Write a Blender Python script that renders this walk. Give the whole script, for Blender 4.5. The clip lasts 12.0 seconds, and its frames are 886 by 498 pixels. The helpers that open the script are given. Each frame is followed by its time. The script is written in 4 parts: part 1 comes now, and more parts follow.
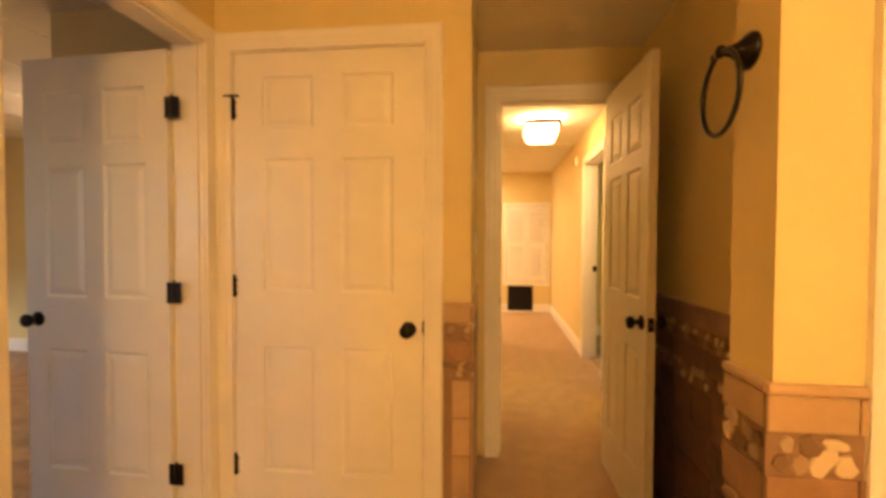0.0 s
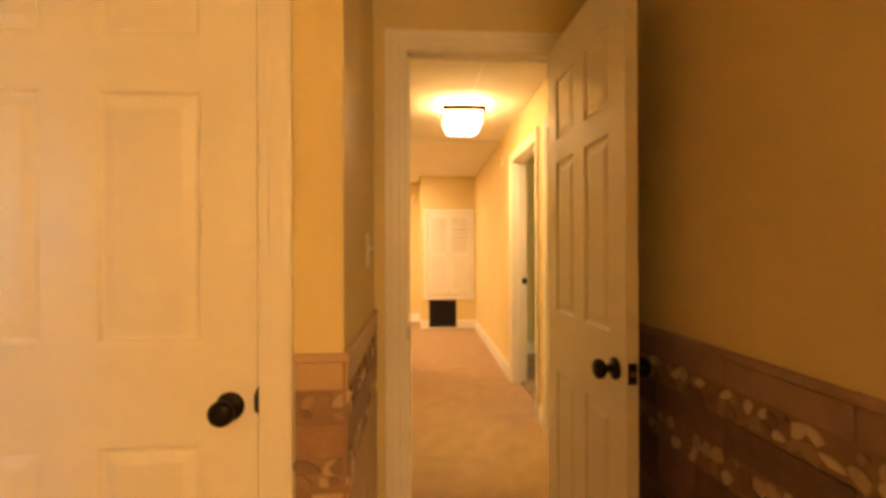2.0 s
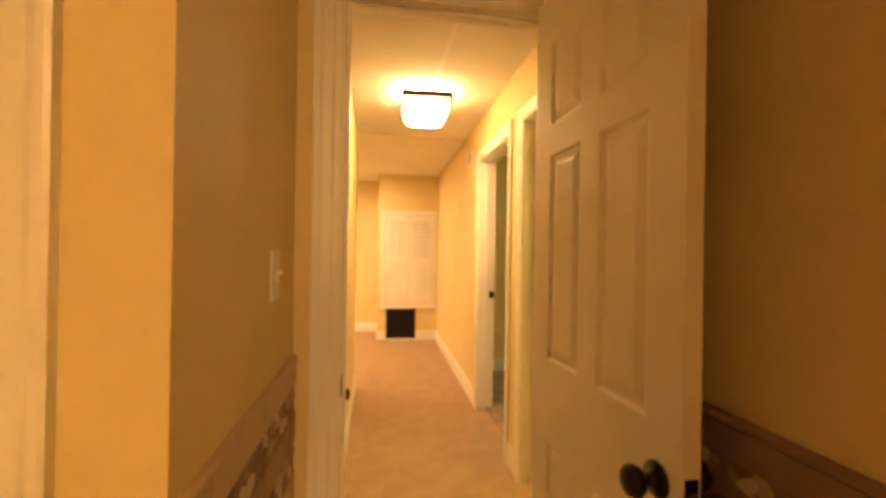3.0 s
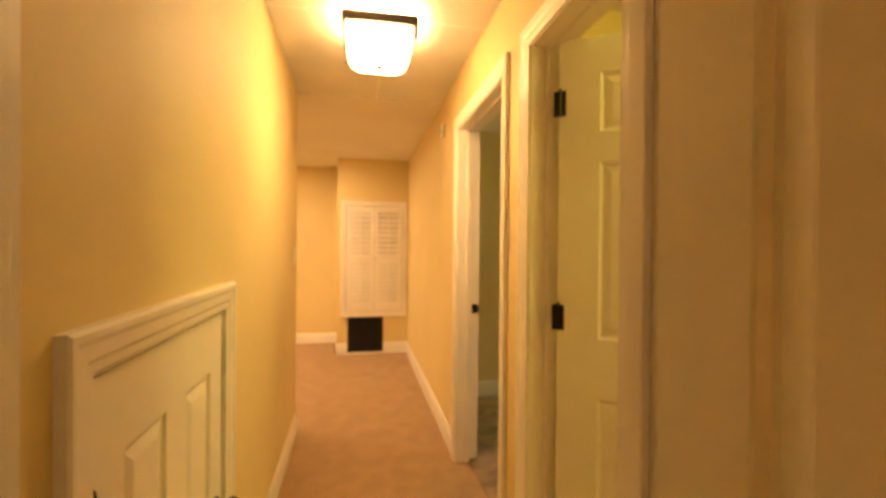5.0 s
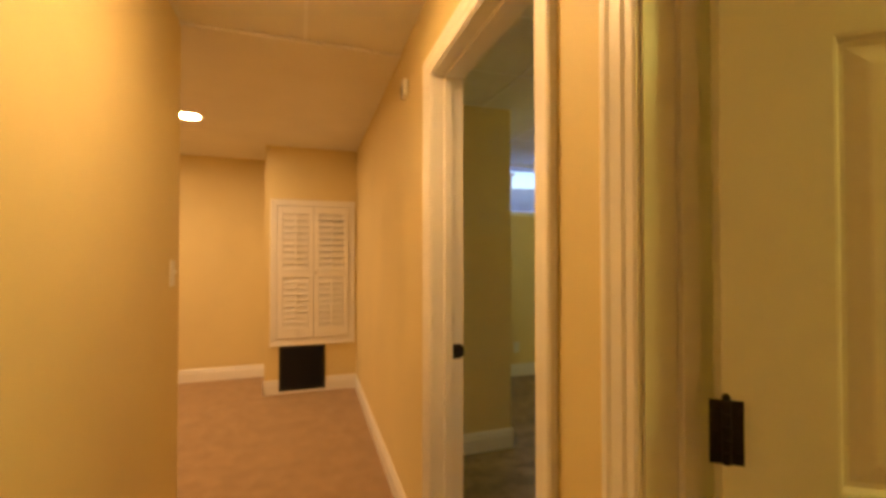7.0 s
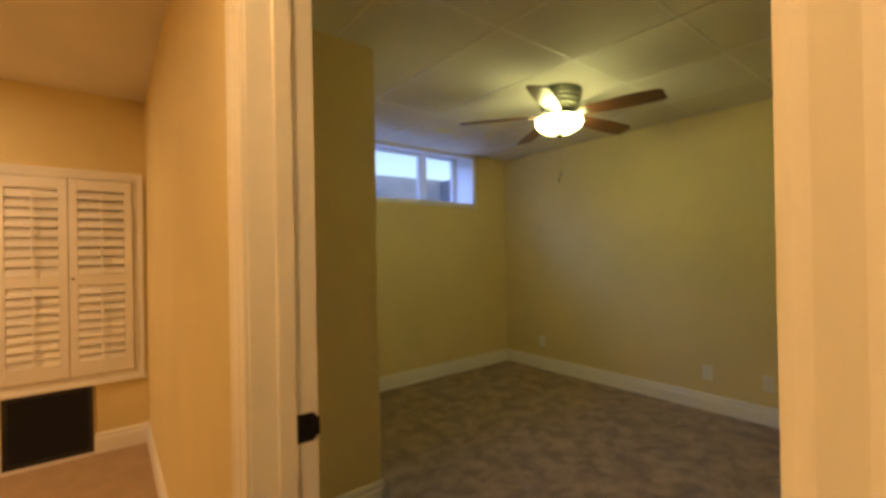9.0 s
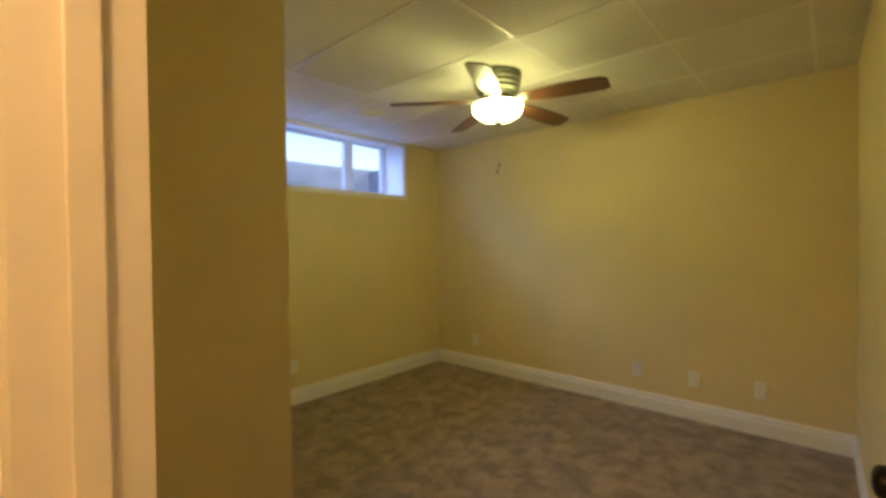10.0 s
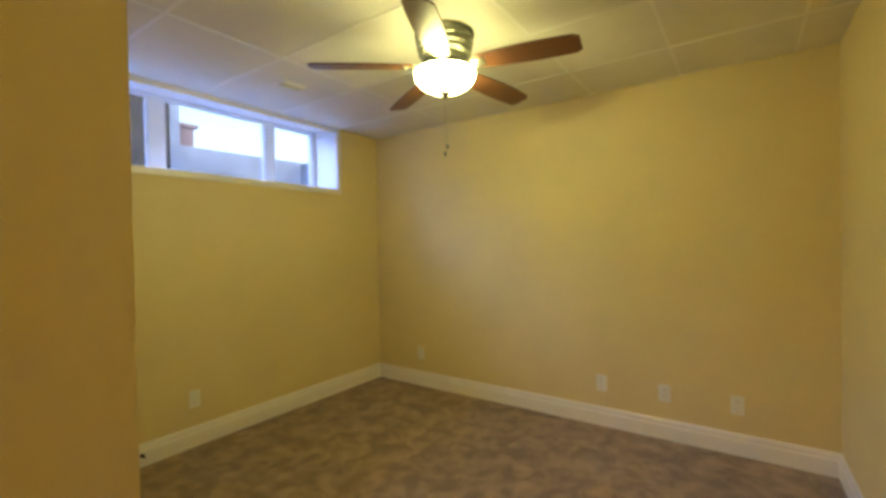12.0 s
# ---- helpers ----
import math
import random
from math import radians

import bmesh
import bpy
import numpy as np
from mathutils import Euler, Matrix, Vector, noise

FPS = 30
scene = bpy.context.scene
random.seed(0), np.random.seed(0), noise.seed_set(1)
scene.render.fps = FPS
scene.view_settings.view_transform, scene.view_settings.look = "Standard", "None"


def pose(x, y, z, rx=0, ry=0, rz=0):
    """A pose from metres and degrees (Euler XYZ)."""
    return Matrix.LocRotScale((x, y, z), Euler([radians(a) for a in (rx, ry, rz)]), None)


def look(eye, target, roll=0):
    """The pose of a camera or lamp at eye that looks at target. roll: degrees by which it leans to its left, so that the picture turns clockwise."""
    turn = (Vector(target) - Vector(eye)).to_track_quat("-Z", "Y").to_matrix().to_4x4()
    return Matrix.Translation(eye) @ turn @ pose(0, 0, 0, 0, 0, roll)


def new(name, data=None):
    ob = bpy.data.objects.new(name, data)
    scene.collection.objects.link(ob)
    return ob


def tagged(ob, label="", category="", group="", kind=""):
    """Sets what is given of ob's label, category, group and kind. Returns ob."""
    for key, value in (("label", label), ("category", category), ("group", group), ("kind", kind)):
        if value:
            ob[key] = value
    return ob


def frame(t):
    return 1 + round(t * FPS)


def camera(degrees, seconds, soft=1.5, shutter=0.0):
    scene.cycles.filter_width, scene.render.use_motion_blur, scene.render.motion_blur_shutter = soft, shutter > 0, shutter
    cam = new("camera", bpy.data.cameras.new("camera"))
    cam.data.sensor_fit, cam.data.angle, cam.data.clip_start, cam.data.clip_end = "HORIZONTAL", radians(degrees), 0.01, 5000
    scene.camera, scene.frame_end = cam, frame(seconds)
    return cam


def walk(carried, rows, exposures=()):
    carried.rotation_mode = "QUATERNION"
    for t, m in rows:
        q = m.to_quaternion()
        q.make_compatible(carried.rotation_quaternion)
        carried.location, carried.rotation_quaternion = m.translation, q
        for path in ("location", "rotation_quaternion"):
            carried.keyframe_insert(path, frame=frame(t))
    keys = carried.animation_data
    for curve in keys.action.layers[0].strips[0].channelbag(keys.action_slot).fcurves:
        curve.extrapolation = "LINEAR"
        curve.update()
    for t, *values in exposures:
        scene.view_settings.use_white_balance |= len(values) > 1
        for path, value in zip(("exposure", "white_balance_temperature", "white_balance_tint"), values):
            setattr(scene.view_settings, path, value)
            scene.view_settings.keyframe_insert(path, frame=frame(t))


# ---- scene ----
cam = camera(91.5, 12.0, soft=3.5)
PATH = [
    (0, (0.044, 0.062, 1.302), (-0.172, 2.049, 1.25), 0.2),
    (0.5, (0.049, 0.202, 1.289), (-0.092, 2.196, 1.227), 0.0),
    (1, (0.06, 0.372, 1.282), (0.009, 2.372, 1.276), -0.1),
    (1.5, (0.088, 0.574, 1.286), (0.12, 2.574, 1.327), 0.0),
    (2, (0.134, 0.824, 1.277), (0.264, 2.82, 1.278), -0.2),
    (2.5, (0.176, 1.069, 1.305), (0.404, 3.056, 1.302), 0.5),
    (3, (0.2, 1.317, 1.339), (0.506, 3.293, 1.346), 0.9),
    (5, (0.408, 2.241, 1.367), (0.82, 4.198, 1.353), 0.5),
    (5.5, (0.463, 2.495, 1.369), (0.883, 4.451, 1.361), 1.5),
    (6, (0.523, 2.748, 1.374), (0.977, 4.696, 1.386), 0.3),
    (6.5, (0.544, 2.962, 1.385), (1.073, 4.89, 1.416), -1.2),
    (6.7, (0.548, 3.058, 1.373), (1.11, 4.977, 1.406), -0.7),
    (8.3, (0.726, 3.776, 1.352), (1.737, 5.502, 1.366), -0.4),
    (8.5, (0.773, 3.845, 1.333), (1.848, 5.531, 1.357), -0.6),
    (9, (0.834, 3.988, 1.337), (2.083, 5.55, 1.344), -1.0),
    (9.5, (0.931, 4.111, 1.347), (2.315, 5.553, 1.318), -1.1),
    (10, (1.033, 4.213, 1.359), (2.518, 5.553, 1.329), -0.7),
    (10.5, (1.128, 4.305, 1.389), (2.684, 5.562, 1.385), -0.4),
    (11, (1.236, 4.397, 1.404), (2.835, 5.598, 1.404), -0.7),
    (11.5, (1.36, 4.469, 1.372), (2.98, 5.642, 1.348), -1.2),
    (12, (1.468, 4.525, 1.347), (3.104, 5.674, 1.32), -1.0),
]
EXPOSURES = [(0.0, 2.09), (1.5, 2.04), (3.0, 2.06), (5.0, 1.72), (5.5, 1.62), (6.5, 1.22), (8.5, 0.95), (9.0, 0.94), (9.5, 1.13), (10.0, 1.38), (10.5, 1.52), (12.0, 1.76)]
walk(cam, [(t, look(eye, target, roll)) for t, eye, target, roll in PATH], EXPOSURES)

# ---- world and light ----
world = bpy.data.worlds.new("world")
scene.world = world
world.use_nodes = True
wn = world.node_tree
sky = wn.nodes.new("ShaderNodeTexSky")
sky.sky_type = 'NISHITA'
sky.sun_disc = False
sky.sun_elevation, sky.sun_rotation = radians(42), radians(200)
wn.links.new(sky.outputs[0], wn.nodes["Background"].inputs[0])
wn.nodes["Background"].inputs[1].default_value = 0.15
sun_data = bpy.data.lights.new("sun", 'SUN')
sun_data.energy, sun_data.angle, sun_data.color = 0.5, radians(12), (1.0, 0.97, 0.93)
sun = new("sun", sun_data)
sun.matrix_world = look((0, 0, 20), (-1.5, 4.0, 18.9))

day = bpy.data.lights.new("window_daylight", 'AREA')
day.shape, day.size, day.size_y, day.energy, day.color = 'RECTANGLE', 0.95, 0.75, 1.0, (0.70, 0.72, 1.0)
new("window_daylight", day).matrix_world = look((-3.4, -1.25, 1.6), (-3.4, 2.0, 1.3))
well_day = bpy.data.lights.new("window_well_daylight", 'AREA')
well_day.shape, well_day.size, well_day.size_y, well_day.energy, well_day.color = 'RECTANGLE', 2.2, 0.9, 56.0, (0.23, 0.38, 1.0)
new("window_well_daylight", well_day).matrix_world = look((3.2, 8.75, 3.15), (3.1, 7.0, 1.9))
HALL_GLOW, HALL_COL = 3.9, (1.0, 0.585, 0.24)
FAN_GLOW, FAN_COL = 26.0, (1.0, 0.945, 0.36)
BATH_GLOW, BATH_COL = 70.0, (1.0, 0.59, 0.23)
SPOT_GLOW = 138.0
SIDE_GLOW, SIDE_COL = 21.5, (1.0, 0.79, 0.17)

# ---- materials ----


def mat(name, color, rough=0.5, metal=0.0, vary=0.08, scale=6.0, fine=120.0, bump=0.05, dist=0.002, per_object=0.0, coat=0.0):
    m = bpy.data.materials.new(name)
    m.use_nodes = True
    t = m.node_tree
    b = t.nodes["Principled BSDF"]
    geo = t.nodes.new("ShaderNodeNewGeometry")
    big = t.nodes.new("ShaderNodeTexNoise")
    big.inputs["Scale"].default_value, big.inputs["Detail"].default_value = scale, 4
    small = t.nodes.new("ShaderNodeTexNoise")
    small.inputs["Scale"].default_value, small.inputs["Detail"].default_value = fine, 3
    for n in (big, small):
        t.links.new(geo.outputs["Position"], n.inputs["Vector"])
    ramp = t.nodes.new("ShaderNodeValToRGB")
    lo = tuple(max(0, c * (1 - vary)) for c in color) + (1,)
    hi = tuple(min(1, c * (1 + vary)) for c in color) + (1,)
    ramp.color_ramp.elements[0].position, ramp.color_ramp.elements[1].position = 0.3, 0.7
    ramp.color_ramp.elements[0].color, ramp.color_ramp.elements[1].color = lo, hi
    t.links.new(big.outputs["Fac"], ramp.inputs["Fac"])
    out = ramp.outputs[0]
    if per_object:
        info = t.nodes.new("ShaderNodeObjectInfo")
        mr = t.nodes.new("ShaderNodeMapRange")
        mr.inputs["To Min"].default_value, mr.inputs["To Max"].default_value = 1 - per_object, 1 + per_object
        t.links.new(info.outputs["Random"], mr.inputs["Value"])
        mix = t.nodes.new("ShaderNodeVectorMath")
        mix.operation = 'SCALE'
        t.links.new(out, mix.inputs[0])
        t.links.new(mr.outputs[0], mix.inputs["Scale"])
        out = mix.outputs[0]
    t.links.new(out, b.inputs["Base Color"])
    rr = t.nodes.new("ShaderNodeMapRange")
    rr.inputs["To Min"].default_value, rr.inputs["To Max"].default_value = max(0.02, rough - 0.07), min(1, rough + 0.07)
    t.links.new(big.outputs["Fac"], rr.inputs["Value"])
    t.links.new(rr.outputs[0], b.inputs["Roughness"])
    b.inputs["Metallic"].default_value = metal
    b.inputs["Coat Weight"].default_value = coat
    if bump:
        bp = t.nodes.new("ShaderNodeBump")
        bp.inputs["Strength"].default_value, bp.inputs["Distance"].default_value = bump, dist
        t.links.new(small.outputs["Fac"], bp.inputs["Height"])
        t.links.new(bp.outputs[0], b.inputs["Normal"])
    return m


def glow(name, color, strength, base=(0.9, 0.88, 0.84)):
    m = bpy.data.materials.new(name)
    m.use_nodes = True
    b = m.node_tree.nodes["Principled BSDF"]
    b.inputs["Base Color"].default_value = (*base, 1)
    b.inputs["Roughness"].default_value = 0.3
    b.inputs["Emission Color"].default_value = (*color, 1)
    b.inputs["Emission Strength"].default_value = strength
    return m


def carpet_material(name, low, high):
    """Cut pile, with brushed patches where feet and a vacuum cleaner have laid it over."""
    m = bpy.data.materials.new(name)
    m.use_nodes = True
    t = m.node_tree
    b = t.nodes["Principled BSDF"]
    geo = t.nodes.new("ShaderNodeNewGeometry")

    def tex(scale, detail, distort=0.0):
        n = t.nodes.new("ShaderNodeTexNoise")
        n.inputs["Scale"].default_value, n.inputs["Detail"].default_value, n.inputs["Distortion"].default_value = scale, detail, distort
        t.links.new(geo.outputs["Position"], n.inputs["Vector"])
        return n

    patch, tuft = tex(7.5, 8, 0.35), tex(240, 2)
    patch.inputs["Roughness"].default_value = 0.62
    ramp = t.nodes.new("ShaderNodeValToRGB")
    e = ramp.color_ramp.elements
    e[0].position, e[0].color = 0.40, (*low, 1)
    e[1].position, e[1].color = 0.62, (*high, 1)
    t.links.new(patch.outputs["Fac"], ramp.inputs["Fac"])
    mr = t.nodes.new("ShaderNodeMapRange")
    mr.inputs["From Min"].default_value, mr.inputs["From Max"].default_value = 0.3, 0.7
    mr.inputs["To Min"].default_value, mr.inputs["To Max"].default_value = 0.7, 1.2
    t.links.new(tuft.outputs["Fac"], mr.inputs["Value"])
    sc = t.nodes.new("ShaderNodeVectorMath")
    sc.operation = 'SCALE'
    t.links.new(ramp.outputs[0], sc.inputs[0])
    t.links.new(mr.outputs[0], sc.inputs["Scale"])
    t.links.new(sc.outputs[0], b.inputs["Base Color"])
    b.inputs["Roughness"].default_value = 0.95
    b.inputs["Sheen Weight"].default_value = 0.25
    bp = t.nodes.new("ShaderNodeBump")
    bp.inputs["Strength"].default_value, bp.inputs["Distance"].default_value = 0.6, 0.006
    t.links.new(tuft.outputs["Fac"], bp.inputs["Height"])
    t.links.new(bp.outputs[0], b.inputs["Normal"])
    return m


def wood_material():
    """Reddish-brown stain with grain drawn out along each blade."""
    m = mat("fan_wood", (0.135, 0.052, 0.021), 0.38, vary=0.3, scale=9, fine=60, bump=0.03)
    t = m.node_tree
    b = t.nodes["Principled BSDF"]
    co = t.nodes.new("ShaderNodeTexCoord")
    wave = t.nodes.new("ShaderNodeTexWave")
    wave.inputs["Scale"].default_value, wave.inputs["Distortion"].default_value, wave.inputs["Detail"].default_value = 14, 5, 3
    t.links.new(co.outputs["Object"], wave.inputs["Vector"])
    ramp = t.nodes.new("ShaderNodeValToRGB")
    e = ramp.color_ramp.elements
    e[0].color, e[1].color = (0.105, 0.040, 0.016, 1), (0.165, 0.066, 0.028, 1)
    t.links.new(wave.outputs["Fac"], ramp.inputs["Fac"])
    t.links.new(ramp.outputs[0], b.inputs["Base Color"])
    return m


def pebble_material():
    m = mat("pebble", (0.4, 0.3, 0.2), 0.45, vary=0.15, scale=40, bump=0.05)
    t = m.node_tree
    b = t.nodes["Principled BSDF"]
    info = t.nodes.new("ShaderNodeObjectInfo")
    ramp = t.nodes.new("ShaderNodeValToRGB")
    ramp.color_ramp.interpolation = 'CONSTANT'
    e = ramp.color_ramp.elements
    e[0].position, e[0].color = 0.0, (0.20, 0.12, 0.07, 1)
    e[1].position, e[1].color = 0.28, (0.27, 0.17, 0.10, 1)
    for p, c in ((0.42, (0.34, 0.225, 0.14, 1)), (0.62, (0.46, 0.34, 0.22, 1)), (0.82, (0.60, 0.48, 0.33, 1))):
        n = e.new(p)
        n.color = c
    t.links.new(info.outputs["Random"], ramp.inputs["Fac"])
    t.links.new(ramp.outputs[0], b.inputs["Base Color"])
    return m


PAINT = mat("wall_paint", (0.73, 0.60, 0.298), 0.62, vary=0.035, scale=2.2, fine=340, bump=0.10, dist=0.0015)
WHITE = mat("trim_paint", (0.84, 0.80, 0.74), 0.34, vary=0.025, scale=5, fine=90, bump=0.02, dist=0.001)
DOOR = mat("door_paint", (0.84, 0.80, 0.718), 0.36, vary=0.03, scale=4, fine=150, bump=0.05, dist=0.001)
CEIL = mat("ceiling_paint", (0.80, 0.76, 0.68), 0.85, vary=0.04, scale=2, fine=420, bump=0.25, dist=0.002)
TILE_C = mat("ceiling_tile", (0.77, 0.74, 0.67), 0.9, vary=0.04, scale=3, fine=500, bump=0.3, dist=0.002)
TBAR = mat("ceiling_bar", (0.84, 0.82, 0.77), 0.4, vary=0.03, bump=0.0)
BLACK = mat("oiled_bronze", (0.018, 0.014, 0.012), 0.33, metal=0.7, vary=0.3, scale=60, bump=0.03)
GRILLE = mat("black_grille", (0.012, 0.010, 0.010), 0.5, vary=0.2, bump=0.0)
# Near-black for slots and behind slats; their inner shade is put into this colour.
DARK = mat("opening_shade", (0.006, 0.005, 0.005), 0.9, vary=0.2, bump=0.0)
CARPET = carpet_material("bedroom_carpet", (0.190, 0.126, 0.066), (0.385, 0.258, 0.138))
# Lighter, smoother copy of the bedroom carpet; the hall's brightness is in it.
HALL_CARPET_LIT = carpet_material("hall_carpet_lit", (0.36, 0.222, 0.106), (0.43, 0.268, 0.130))
BUFF = mat("buff_tile", (0.49, 0.335, 0.20), 0.42, vary=0.10, scale=14, fine=90, bump=0.05, per_object=0.07)
# Next two: darker tile copies with the east alcove wall's shade in them.
SHADED_BUFF = mat("shaded_buff_tile", (0.31, 0.195, 0.15), 0.42, vary=0.14, scale=14, fine=90, bump=0.05, per_object=0.08)
SHADED_BROWN = mat("shaded_brown_tile", (0.185, 0.105, 0.078), 0.5, vary=0.22, scale=22, fine=80, bump=0.12, dist=0.003, per_object=0.14)
BAND = mat("brown_band_tile", (0.29, 0.165, 0.100), 0.45, vary=0.18, scale=20, fine=80, bump=0.10, dist=0.003, per_object=0.10)
GROUT = mat("grout", (0.27, 0.17, 0.105), 0.9, vary=0.1, scale=30, fine=300, bump=0.2)
FLOOR_GROUT = mat("floor_grout", (0.26, 0.17, 0.105), 0.9, vary=0.1, scale=30, fine=300, bump=0.2)
PEBBLE = pebble_material()
FLOOR_TILE = mat("floor_tile", (0.33, 0.215, 0.128), 0.45, vary=0.1, scale=8, fine=90, bump=0.03, per_object=0.06)
PLATE = mat("white_plastic", (0.80, 0.77, 0.70), 0.35, vary=0.02, bump=0.0)
WOOD = wood_material()
PEWTER = mat("brushed_pewter", (0.20, 0.20, 0.16), 0.38, metal=0.85, vary=0.15, scale=40, bump=0.03)
BRONZE = mat("dark_bronze", (0.030, 0.021, 0.015), 0.4, metal=0.6, vary=0.2, scale=50, bump=0.02)
STEEL = mat("brass_latch", (0.32, 0.22, 0.12), 0.3, metal=1.0, bump=0.0)
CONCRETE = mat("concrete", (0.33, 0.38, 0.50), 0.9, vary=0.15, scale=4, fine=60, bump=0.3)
BRICK = mat("brick", (0.30, 0.22, 0.23), 0.85, vary=0.2, scale=12, fine=80, bump=0.3)
SIDING = mat("dark_siding", (0.05, 0.042, 0.036), 0.7, vary=0.2, scale=4, bump=0.1)
# Darker concrete colour, used on the well's side wall only.
DARK_CONCRETE = mat("dark_concrete", (0.22, 0.26, 0.35), 0.85, vary=0.2, scale=5, fine=60, bump=0.2)
EARTH = mat("earth", (0.10, 0.09, 0.06), 0.95, vary=0.3, scale=3, bump=0.4)
VINYL = mat("window_vinyl", (0.80, 0.81, 0.83), 0.35, vary=0.02, bump=0.0)
LAMP_HALL = glow("frosted_glass_lit", HALL_COL, HALL_GLOW)
LAMP_FAN = glow("alabaster_glass_lit", FAN_COL, FAN_GLOW)
LAMP_FAN_LOW = glow("alabaster_glass_bottom_lit", FAN_COL, FAN_GLOW * 0.22)
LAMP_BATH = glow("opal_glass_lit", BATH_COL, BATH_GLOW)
LAMP_SIDE = glow("side_room_glass_lit", SIDE_COL, SIDE_GLOW)
LAMP_HALL_LOW = glow("frosted_glass_bottom_lit", HALL_COL, HALL_GLOW * 8.3)
LAMP_HALL_TOP = glow("hall_lamp_uplight", HALL_COL, HALL_GLOW * 10.2)
FILL_REC = glow("rec_room_fill_glow", (1.0, 0.66, 0.42), 23.0)
LAMP_SPOT = glow("downlight_lens", (1.0, 0.63, 0.32), SPOT_GLOW)
GLASS = bpy.data.materials.new("window_glass")
GLASS.use_nodes = True
gb = GLASS.node_tree.nodes["Principled BSDF"]
gb.inputs["Transmission Weight"].default_value, gb.inputs["Roughness"].default_value, gb.inputs["IOR"].default_value = 1.0, 0.0, 1.45

# ---- mesh helpers ----


def box(bm, x0, x1, y0, y1, z0, z1, m=None):
    co = [(x, y, z) for x in (x0, x1) for y in (y0, y1) for z in (z0, z1)]
    if m is not None:
        co = [m @ Vector(c) for c in co]
    v = [bm.verts.new(c) for c in co]
    for f in ((0, 1, 3, 2), (4, 6, 7, 5), (0, 4, 5, 1), (2, 3, 7, 6), (0, 2, 6, 4), (1, 5, 7, 3)):
        bm.faces.new([v[i] for i in f])
    return v


def lathe(bm, prof, seg=24, m=None):
    """Turns a profile of (radius, height) round the z axis."""
    rings = []
    for r, z in prof:
        if r < 1e-5:
            c = Vector((0, 0, z))
            rings.append([bm.verts.new(m @ c if m is not None else c)])
        else:
            ring = []
            for i in range(seg):
                a = 2 * math.pi * i / seg
                c = Vector((r * math.cos(a), r * math.sin(a), z))
                ring.append(bm.verts.new(m @ c if m is not None else c))
            rings.append(ring)
    for a, b in zip(rings, rings[1:]):
        for i in range(seg):
            j = (i + 1) % seg
            if len(a) == 1 and len(b) == 1:
                continue
            if len(a) == 1:
                bm.faces.new((a[0], b[i], b[j]))
            elif len(b) == 1:
                bm.faces.new((a[i], a[j], b[0]))
            else:
                bm.faces.new((a[i], a[j], b[j], b[i]))


def torus(bm, r, tube, m, seg=40, sub=10):
    v = []
    for i in range(seg):
        a = 2 * math.pi * i / seg
        v.append([bm.verts.new(m @ Vector(((r + tube * math.cos(b)) * math.cos(a), (r + tube * math.cos(b)) * math.sin(a), tube * math.sin(b))))
                  for b in (2 * math.pi * k / sub for k in range(sub))])
    for i in range(seg):
        for k in range(sub):
            bm.faces.new((v[i][k], v[(i + 1) % seg][k], v[(i + 1) % seg][(k + 1) % sub], v[i][(k + 1) % sub]))


def finish(name, bm, material, bevel=0.0, smooth=False):
    if bevel:
        bmesh.ops.bevel(bm, geom=bm.edges[:], offset=bevel, segments=2, profile=0.6, affect='EDGES', clamp_overlap=True)
    bmesh.ops.recalc_face_normals(bm, faces=bm.faces[:])
    me = bpy.data.meshes.new(name)
    if smooth:
        for f in bm.faces:
            f.smooth = True
    bm.to_mesh(me)
    bm.free()
    for x in material if isinstance(material, (list, tuple)) else (material,):
        me.materials.append(x)
    return me


def part(name, bm, material, parent, label="", bevel=0.0, smooth=False, m=None):
    ob = new(name, finish(name, bm, material, bevel, smooth))
    ob.parent = parent
    if m is not None:
        ob.matrix_basis = m
    return tagged(ob, label)


def piece(name, me, parent, m):
    ob = new(name, me)
    ob.parent = parent
    ob.matrix_basis = m
    return ob


def solid(name, bm, material, label, category, kind="", bevel=0.0, smooth=False, m=None):
    ob = new(name, finish(name, bm, material, bevel, smooth))
    if m is not None:
        ob.matrix_basis = m
    return tagged(ob, label, category, kind=kind)


def empty(name, m, label, category, kind="", group=""):
    ob = new(name)
    ob.empty_display_size = 0.05
    ob.matrix_basis = m
    return tagged(ob, label, category, group, kind)


def wall(name, along, a0, a1, c0, c1, top, holes=(), material=None, label="yellow painted drywall wall", z0=0.0):
    """A wall along x or y from a0 to a1, from c0 to c1 thick, with holes (start, end, sill, head)."""
    bm = bmesh.new()
    cuts = sorted({a0, a1, *[h for o in holes for h in o[:2]]})

    def put(s, e, lo, hi):
        if hi - lo > 1e-4:
            box(bm, *((s, e, c0, c1) if along == "x" else (c0, c1, s, e)), lo, hi)

    for s, e in zip(cuts, cuts[1:]):
        inside = [o for o in holes if o[0] <= s + 1e-6 and o[1] >= e - 1e-6]
        if inside:
            put(s, e, z0, inside[0][2])
            put(s, e, inside[0][3], top)
        else:
            put(s, e, z0, top)
    return solid(name, bm, material or PAINT, label, "wall", "structure")


def frame_at(origin, u, n):
    """A local frame: x along u, y into the wall's back (-n), z up."""
    u, n = Vector(u), Vector(n)
    m = Matrix.Identity(4)
    for i in range(3):
        m[i][0], m[i][1], m[i][2], m[i][3] = u[i], -n[i], (0, 0, 1)[i], origin[i]
    return m


